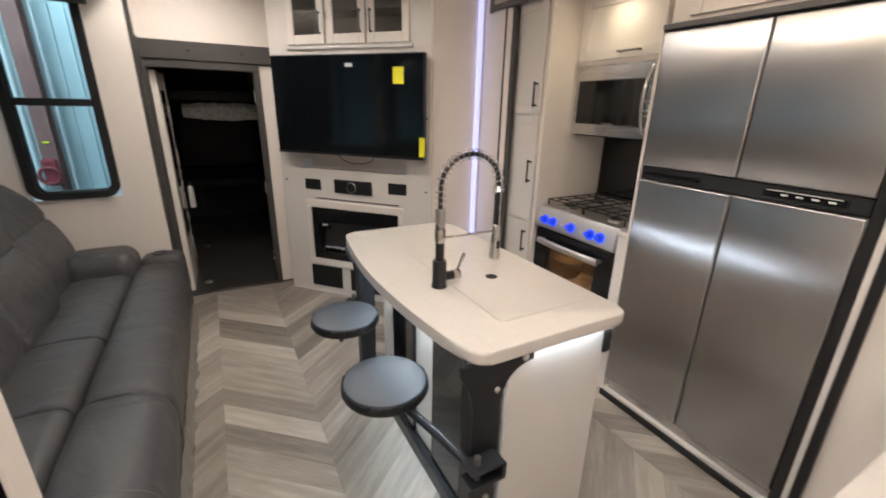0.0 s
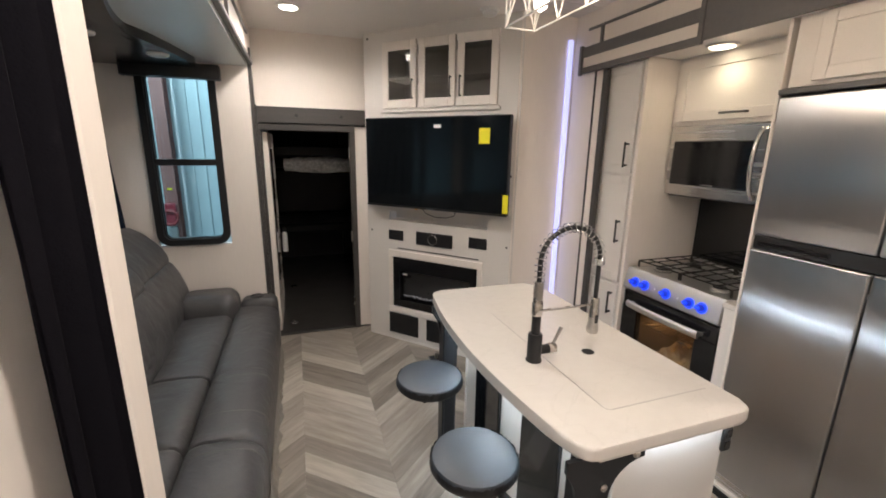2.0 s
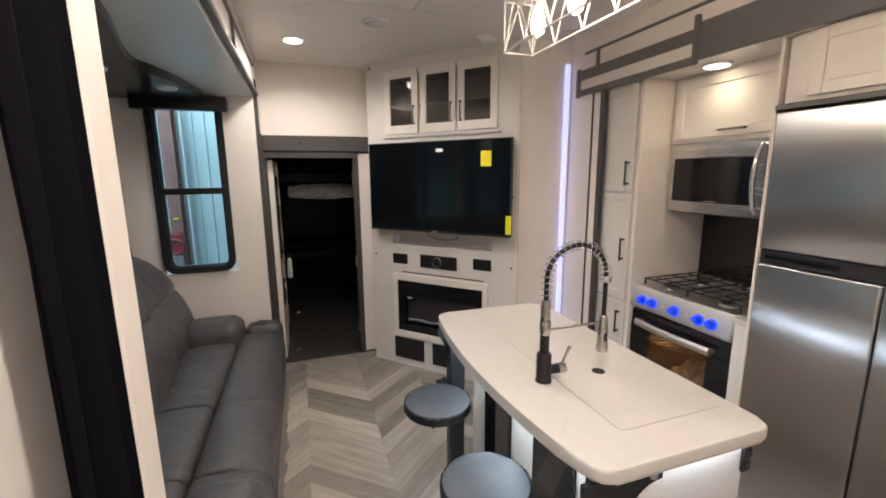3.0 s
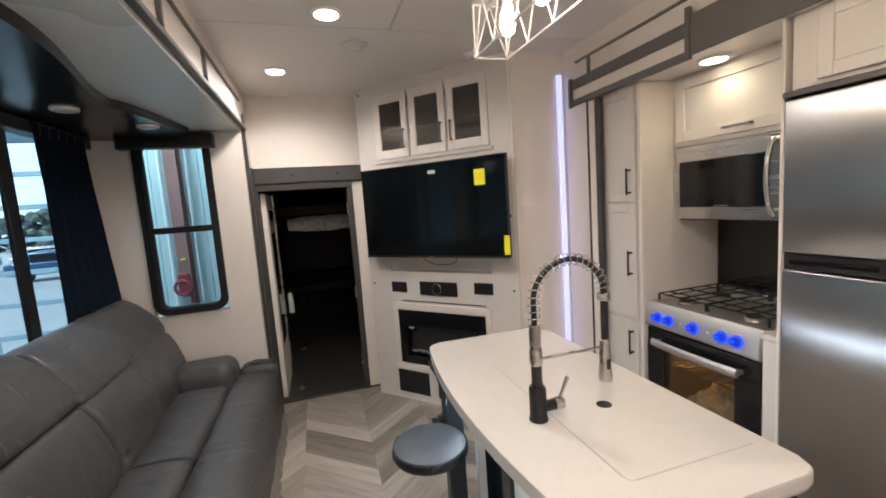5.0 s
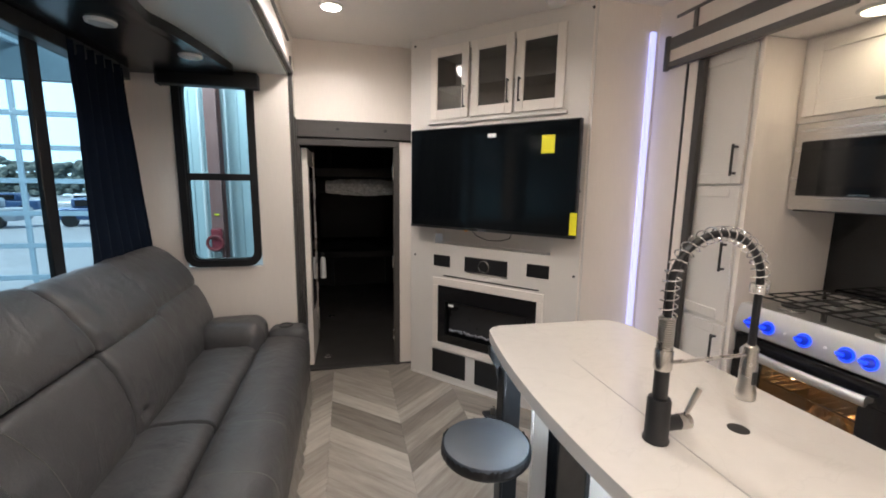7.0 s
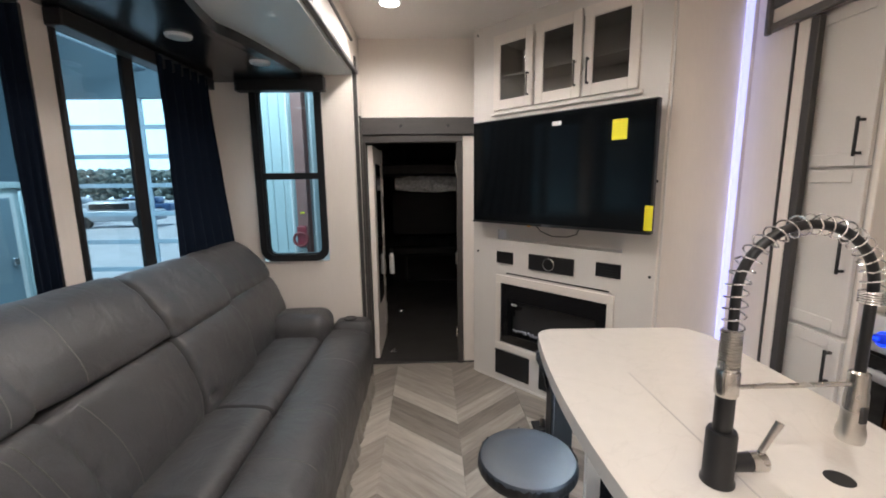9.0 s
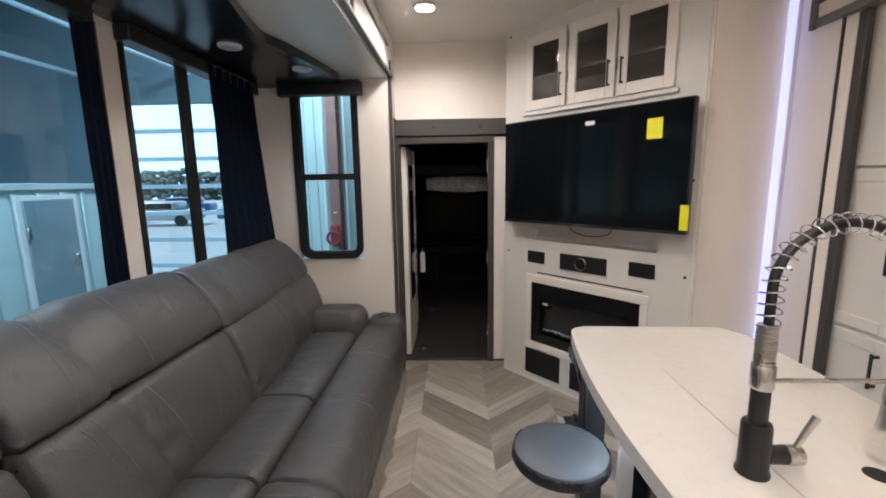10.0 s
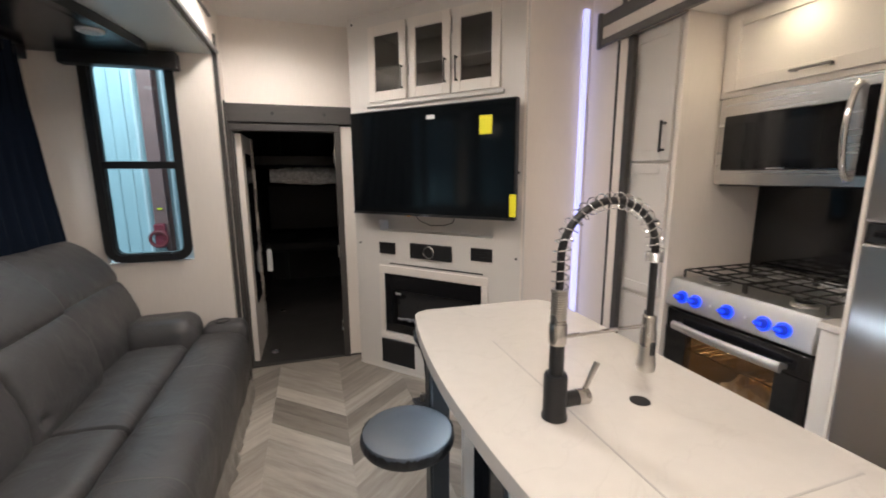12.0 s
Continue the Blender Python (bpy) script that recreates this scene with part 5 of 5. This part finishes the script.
def window_side(y0, y1, name, mull):
    w = thing(name, "wide black-framed sliding window", "window", (SX, (y0 + y1) / 2, 0.9))
    z0, z1, t = 0.902, 2.058, 0.024
    fr = bx(SX - 0.048, SX + 0.012, y0 + 0.001, y0 + t, z0, z1, 0.003)
    part("jamb", fr, BLACK, w, "black window frame")
    part("jamb", bx(SX - 0.048, SX + 0.012, y1 - t, y1 - 0.001, z0, z1, 0.003), BLACK, w)
    part("head", bx(SX - 0.048, SX + 0.012, y0 + t, y1 - t, z1 - t, z1, 0.003), BLACK, w)
    part("sill", bx(SX - 0.048, SX + 0.012, y0 + t, y1 - t, z0, z0 + t, 0.003), BLACK, w)
    cuts = [y0 + t] + list(mull) + [y1 - t]
    for m in mull:
        part("mullion", bx(SX - 0.012, SX + 0.010, m - 0.038, m + 0.038, z0 + t, z1 - t, 0.003), BLACK, w, "black mullion")
    for a, b in zip(cuts, cuts[1:]):
        p = part("pane", bx(SX - 0.002, SX + 0.002, a, b, z0 + t, z1 - t), CLEAR, w, "clear glass pane")
        p.visible_shadow = False


window_side(1.252, 2.258, "window_sofa", [])
window_side(2.362, 3.418, "window_sofa_far", [2.756])


def curtain(y0, y1, z0, z1, x, waves, label, flare=0.0, deep=0.028, x_low=0.0, cloth=None):
    c = thing("curtain", label, "curtain", (x, (y0 + y1) / 2, z0), 0, "window curtains")
    b = bmesh.new()
    ny, nz = waves * 10, 16
    rows = []
    for side in (0, 1):
        g = []
        for j in range(nz + 1):
            f = j / nz
            z = z0 + (z1 - z0) * f
            line = []
            for i in range(ny + 1):
                u = i / ny
                w = y0 + (y1 + flare * (1 - f) ** 1.6 - y0) * u
                d = deep * math.sin(u * waves * math.tau + 0.5 * math.sin(3 * f)) * (0.65 + 0.35 * (1 - f)) + 0.006 * noise.noise(Vector((u * 6, f * 4, y0)))
                line.append(b.verts.new((x + x_low * (1 - f) + d + (0.004 if side else 0), w, z)))
            g.append(line)
        rows.append(g)
    for g in rows:
        for j in range(nz):
            for i in range(ny):
                b.faces.new((g[j][i], g[j][i + 1], g[j + 1][i + 1], g[j + 1][i]))
    part("cloth", b, cloth or CURTAIN, c, "dark pleated cloth")
    part("header_rail", bx(x - 0.02, x + 0.02, y0, y1, z1 - 0.012, z1, 0.003), BLACK, c)


curtain(2.875, 3.345, 0.95, 2.08, SX + 0.07, 6, "black pleated curtain hanging beside the window", 0.185, 0.022, 0.0)
curtain(2.115, 2.212, 0.98, 2.08, SX + 0.032, 3, "black curtain gathered beside the window", 0.0, 0.012)
setting("window_header_near", bx(SX + 0.001, SX + 0.09, 0.96, 2.16, 2.020, 2.084, 0.004), BLACK, "black header board above the near window", "trim")
setting("window_header", bx(SX + 0.001, SX + 0.07, 2.345, 3.44, 2.020, 2.084, 0.004), BLACK, "black header board above the windows", "trim")
curtain(0.668, 0.812, 0.03, 2.20, LX + 0.026, 2, "dark brown-black curtain gathered against the wall", 0.0, 0.020, 0.0, CURTAINB)

# ---- cargo bay beyond the doorway ----
dl = thing("cargo_door", "white cargo bay door leaf with dark window, open", "door", (-0.20, 3.88, 0))
part("leaf", bx(-0.205, -0.165, 3.87, 4.36, 0.02, 1.71, 0.004), WALL, dl, "off-white door leaf")
part("window", bx(-0.164, -0.158, 3.98, 4.26, 0.45, 1.58, 0.003), GLOSSB, dl, "dark glass insert")
part("edge", bx(-0.17, -0.150, 4.361, 4.385, 0.02, 1.71, 0.003), NICKEL, dl, "metal edge")
sb = thing("bunk_bag", "rolled clear plastic-wrapped bedding hanging below the bunk", "plastic bag", (0.3, 4.95, 1.33))
b = bmesh.new()
bmesh.ops.create_uvsphere(b, u_segments=64, v_segments=32, radius=1.0)
for v in b.verts:
    c = v.co.copy()
    k = max(-1.0, min(1.0, c.x * 1.35))
    v.co = Vector((0.30 + 0.39 * k, 4.95 + 0.08 * c.y, 1.415 + 0.078 * c.z)) + Vector((0, 1, 1)) * 0.017 * (1.4 * abs(noise.noise(Vector((c.x * 9 + c.z * 4, c.y * 4, c.z * 3)))) + 0.9 * abs(noise.noise(Vector((c.x * 23 - c.z * 7, c.y * 5, c.z * 9)))) - 0.5)
part("wrap", b, PLASTICW, sb, "crinkled clear plastic", False)
bk = thing("hoist_bunk", "black upholstered fold-down cargo bay bunk", "bunk", (0.3, 5.7, 1.2))
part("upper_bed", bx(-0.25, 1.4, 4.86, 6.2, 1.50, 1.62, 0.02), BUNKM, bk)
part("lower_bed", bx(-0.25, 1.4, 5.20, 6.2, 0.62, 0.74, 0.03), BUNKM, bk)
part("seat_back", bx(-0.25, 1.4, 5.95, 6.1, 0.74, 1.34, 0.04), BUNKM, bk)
for xx in (-0.10, 0.66):
    part("track", bx(xx - 0.02, xx + 0.02, 6.52, 6.58, 0.01, 2.25, 0.004), BLKST, bk)
ti = thing("floor_tie_down", "bright metal floor tie-down ring", "tie-down", (-0.071, 4.05, 0.008), 0, "cargo tie-downs")
part("dish", lathe([(0.036, 0.0005), (0.034, 0.006), (0.022, 0.004), (0.001, 0.003)], 24), CHROME, ti, local=True)
part("ring", tube([(0.018 * math.cos(a * math.tau / 20), 0.018 * math.sin(a * math.tau / 20), 0.009) for a in range(20)], 0.003, 6, closed=True), CHROME, ti, local=True)
copy_thing(ti, pose(-0.078, 5.15, 0.008))
ex = thing("fire_extinguisher", "small white fire extinguisher on the bay wall", "extinguisher", (-0.13, 4.62, 0.55))
m = Matrix.Translation((-0.12, 4.62, 0))
part("bottle", lathe([(0.024, 0.56), (0.026, 0.57), (0.026, 0.72), (0.021, 0.75), (0.012, 0.765)], 20, m), WHITE, ex)
part("valve", lathe([(0.014, 0.765), (0.016, 0.80), (0.008, 0.81)], 12, m), BLACK, ex)

# ---- outside: the dealer's shop ----
CONC = mat("shop_concrete", (0.46, 0.47, 0.48), 0.5, 0, 0.15, 1.5, 0.1, 20)
DARKW = mat("shop_grey_wall", (0.15, 0.20, 0.235), 0.6, 0, 0.2, 1.2, 0.1, 20)
setting("road", bx(-60, 20, 9.0, 77, -0.9, -0.892), mat("pale_concrete_lot", (0.46, 0.50, 0.54), 0.7, 0, 0.2, 0.8, 0.1, 12), "pale weathered concrete lot", "road")
setting("ground", bx(-60, 40, -30, 120, -0.95, -0.90), CONC, "pale concrete ground", "ground")
SY = 7.4
sg = bx(-2.75, 3.5, SY, SY + 0.1, -0.9, 4.6)
shop_end = setting("shop_wall_end", sg, SHEET, "pale blue-green ribbed metal shop wall", "wall")
for k in range(26):
    xx = -2.7 + k * 0.16
    part("rib", bx(xx - 0.014, xx + 0.014, SY - 0.022, SY, -0.9, 4.6, 0.005), SHEET, shop_end)
setting("shop_wall_over_door", bx(-9.0, -2.75, SY, SY + 0.1, 2.75, 4.6), DARKW, "dark shop wall above the glazed door", "wall")
setting("shop_wall_far", bx(-9.1, -9.0, -3.0, SY + 0.1, -0.9, 4.6), DARKW, "dark shop side wall", "wall")
setting("shop_wall_back", bx(-9.0, -1.4, -3.1, -3.0, -0.9, 4.6), DARKW, "dark shop end wall", "wall")
setting("shop_ceiling", bx(-9.1, -1.25, -3.1, SY + 0.1, 4.6, 4.7), DARKW, "dark shop ceiling", "ceiling")
cm = thing("steel_column", "reddish-brown painted steel shop column", "column", (-1.68, SY - 0.25, -0.9))
RUST = mat("red_oxide_paint", (0.26, 0.12, 0.10), 0.5, 0, 0.2, 4, 0.1, 50)
part("web", bx(-1.70, -1.66, SY - 0.33, SY - 0.15, -0.9, 4.6, 0.003), RUST, cm)
part("flange", bx(-1.76, -1.60, SY - 0.35, SY - 0.33, -0.9, 4.6, 0.003), RUST, cm)
part("flange", bx(-1.76, -1.60, SY - 0.15, SY - 0.13, -0.9, 4.6, 0.003), RUST, cm)
part("conduit", rod((-1.87, SY - 0.2, -0.9), (-1.87, SY - 0.2, 4.6), 0.02), WHITE, cm, "pale conduit pipe")
part("conduit", rod((-1.53, SY - 0.2, -0.9), (-1.53, SY - 0.2, 4.6), 0.015), WHITE, cm)
bxr = thing("red_alarm_box", "red fire equipment box on the column", "fire box", (-1.70, SY - 0.45, 0.5))
part("box", bx(-1.76, -1.62, SY - 0.44, SY - 0.352, 0.50, 0.80, 0.02), mat("red_paint", (0.26, 0.03, 0.04), 0.4), bxr)
part("tag", bx(-1.71, -1.65, SY - 0.365, SY - 0.352, 0.98, 1.005, 0.002), YELLOW, bxr, "small yellow tag")
part("holder", bx(-1.75, -1.64, SY - 0.40, SY - 0.352, 0.28, 0.48, 0.01), NICKEL, bxr, "grey steel bracket")
part("hose_reel", tube([(-1.70 + 0.10 * math.cos(a * math.tau / 20), SY - 0.46, 0.60 + 0.10 * math.sin(a * math.tau / 20)) for a in range(20)], 0.022, 8, closed=True), mat("red_hose", (0.22, 0.03, 0.03), 0.5), bxr)

gd = thing("glazed_shop_door", "large glazed overhead door with white rails", "garage door", (-4.9, SY, -0.9))
RAILW = mat("door_rail_paint", (0.50, 0.60, 0.68), 0.45)
for k in range(8):
    z = -0.80 + k * 0.447
    part("rail", bx(-5.6, -2.76, SY + 0.02, SY + 0.07, z - 0.034, z + 0.034, 0.004), RAILW, gd, "pale horizontal rail")
for k in range(3):
    xx = -5.55 + k * 1.38
    part("stile", bx(xx - 0.03, xx + 0.03, SY + 0.025, SY + 0.065, -0.9, 2.75, 0.004), RAILW, gd)
setting("shop_wall_door_side", bx(-9.0, -5.6, SY, SY + 0.1, -0.9, 2.75), DARKW, "dark shop wall beside the glazed door", "wall")

tr = thing("metal_shed", "pale ribbed metal shed with a grey steel door", "shed", (-3.6, 3.0, -0.9))
part("body", bx(-4.6, -3.05, 1.0, 4.42, -0.9, 1.44, 0.02, 2), SHEET, tr)
for k in range(18):
    yy = 1.1 + k * 0.19
    part("rib", bx(-3.05, -3.03, yy - 0.018, yy + 0.018, -0.9, 1.40, 0.005), SHEET, tr)
part("cap", bx(-4.62, -3.02, 0.98, 4.44, 1.425, 1.475, 0.004), SHEET, tr)
part("door_frame", bx(-3.029, -3.015, 3.55, 4.06, -0.88, 1.385, 0.004), WHITE, tr, "pale door surround")
part("door", bx(-3.014, -3.0, 3.595, 4.01, -0.86, 1.35, 0.006), mat("steel_door_grey", (0.21, 0.27, 0.31), 0.45), tr, "grey steel door")
part("latch", bx(-3.0, -2.97, 3.935, 3.975, 0.83, 0.89, 0.006), CHROME, tr, "bright latch")
for z in (0.3, 1.05):
    part("hinge", bx(-3.0, -2.985, 3.59, 3.615, z, z + 0.09, 0.004), NICKEL, tr)
for xx in (-5.75, -4.0):
    part("track", bx(xx - 0.03, xx + 0.03, 2.5, SY - 0.01, 3.17, 3.23, 0.008), RAILW, gd, "pale overhead door track")
    for yy in (2.6, 4.2, 5.8):
        part("hanger", rod((xx, yy, 3.2), (xx, yy, 4.6), 0.015, 8), RAILW, gd)
    part("hanger", rod((xx, 5.8, 3.2), (xx - 0.9, 6.9, 4.6), 0.015, 8), RAILW, gd)

SKYG = glow("bright_overcast_distance", (0.72, 0.87, 1.0), 1.4)
setting("backdrop", bx(-75, 10, 78, 78.2, -1.0, 40), SKYG, "bright overcast sky beyond the shop door", "sky")
# paler than leaves are: distance haze is mixed into this base colour
LEAF = mat("hazed_foliage", (0.19, 0.23, 0.21), 0.7, 0, 0.4, 1)
b = bmesh.new()
for k in range(1500):
    xx, h = random.uniform(-78, -28), random.random()
    hh = 4.6 + 1.3 * noise.noise(Vector((xx * 0.11, 3, 1))) + 0.9 * noise.noise(Vector((xx * 0.5, 1, 1)))
    bmesh.ops.create_icosphere(b, subdivisions=1, radius=random.uniform(0.30, 0.62), matrix=Matrix.Translation((xx, 70 + random.uniform(-2, 2), -0.6 + h * hh)) @ Matrix.Rotation(k, 4, "Z") @ Matrix.Diagonal((1.3, 1, 0.8, 1)))
tagged(solo("far_trees", b, LEAF, "distant tree line, haze put into its pale green", "trees", smooth=False), kind="stuff")
VAN = mat("vehicle_paint", (0.45, 0.5, 0.55), 0.3, 0.2, 0.05, 2)
VANB = mat("blue_vehicle_paint", (0.06, 0.13, 0.28), 0.3, 0.2, 0.05, 2)
VANW = mat("white_vehicle_paint", (0.70, 0.73, 0.76), 0.3, 0.1, 0.05, 2)
for xx, yy, hue, paint in ((-17.5, 25, "pale grey", VAN), (-12.2, 26, "blue", VANB), (-22.5, 26.5, "white", VANW), (-16.0, 33, "white", VANW), (-22.0, 34, "blue", VANB), (-28.0, 34.5, "pale grey", VAN)):
    v = thing("parked_vehicle", hue + " parked vehicle on the lot beyond the shop door", "vehicle", (xx, yy, -0.892), 8, "parked vehicles")
    b = bx(-2.1, 2.1, -0.85, 0.85, 0.35, 0.95, 0.12, 3)
    bx(-1.3, 1.1, -0.75, 0.75, 0.93, 1.45, 0.16, 3, bm=b)
    part("body", b, paint, v, local=True)
    part("side_glass", bx(-1.1, 0.9, -0.765, -0.74, 1.02, 1.34, 0.01), GLOSSB, v, "dark windows", local=True)
    for wx in (-1.35, 1.35):
        part("wheel", rod((wx, -0.86, 0.33), (wx, -0.62, 0.33), 0.33, 20), BLACK, v, local=True)

# ---- floor pieces ----
PL, PR = plank_mesh(1), plank_mesh(-1)
for col in range(-1, 5):
    x0 = -0.015 + COLW * col
    down = col % 2 == 0
    for k in range(-9, 29):
        y = 0.095 + k * PITCH + (RISE if down else 0)
        top = max(y, y - RISE if down else y + RISE) + PITCH
        low = min(y, y - RISE if down else y + RISE)
        if top > 4.28 or low < -0.6 or low > 3.81 - PITCH:
            continue
        ob = new("plank", PL if down else PR)
        ob.parent = floor
        ob.location = (x0, y, 0)
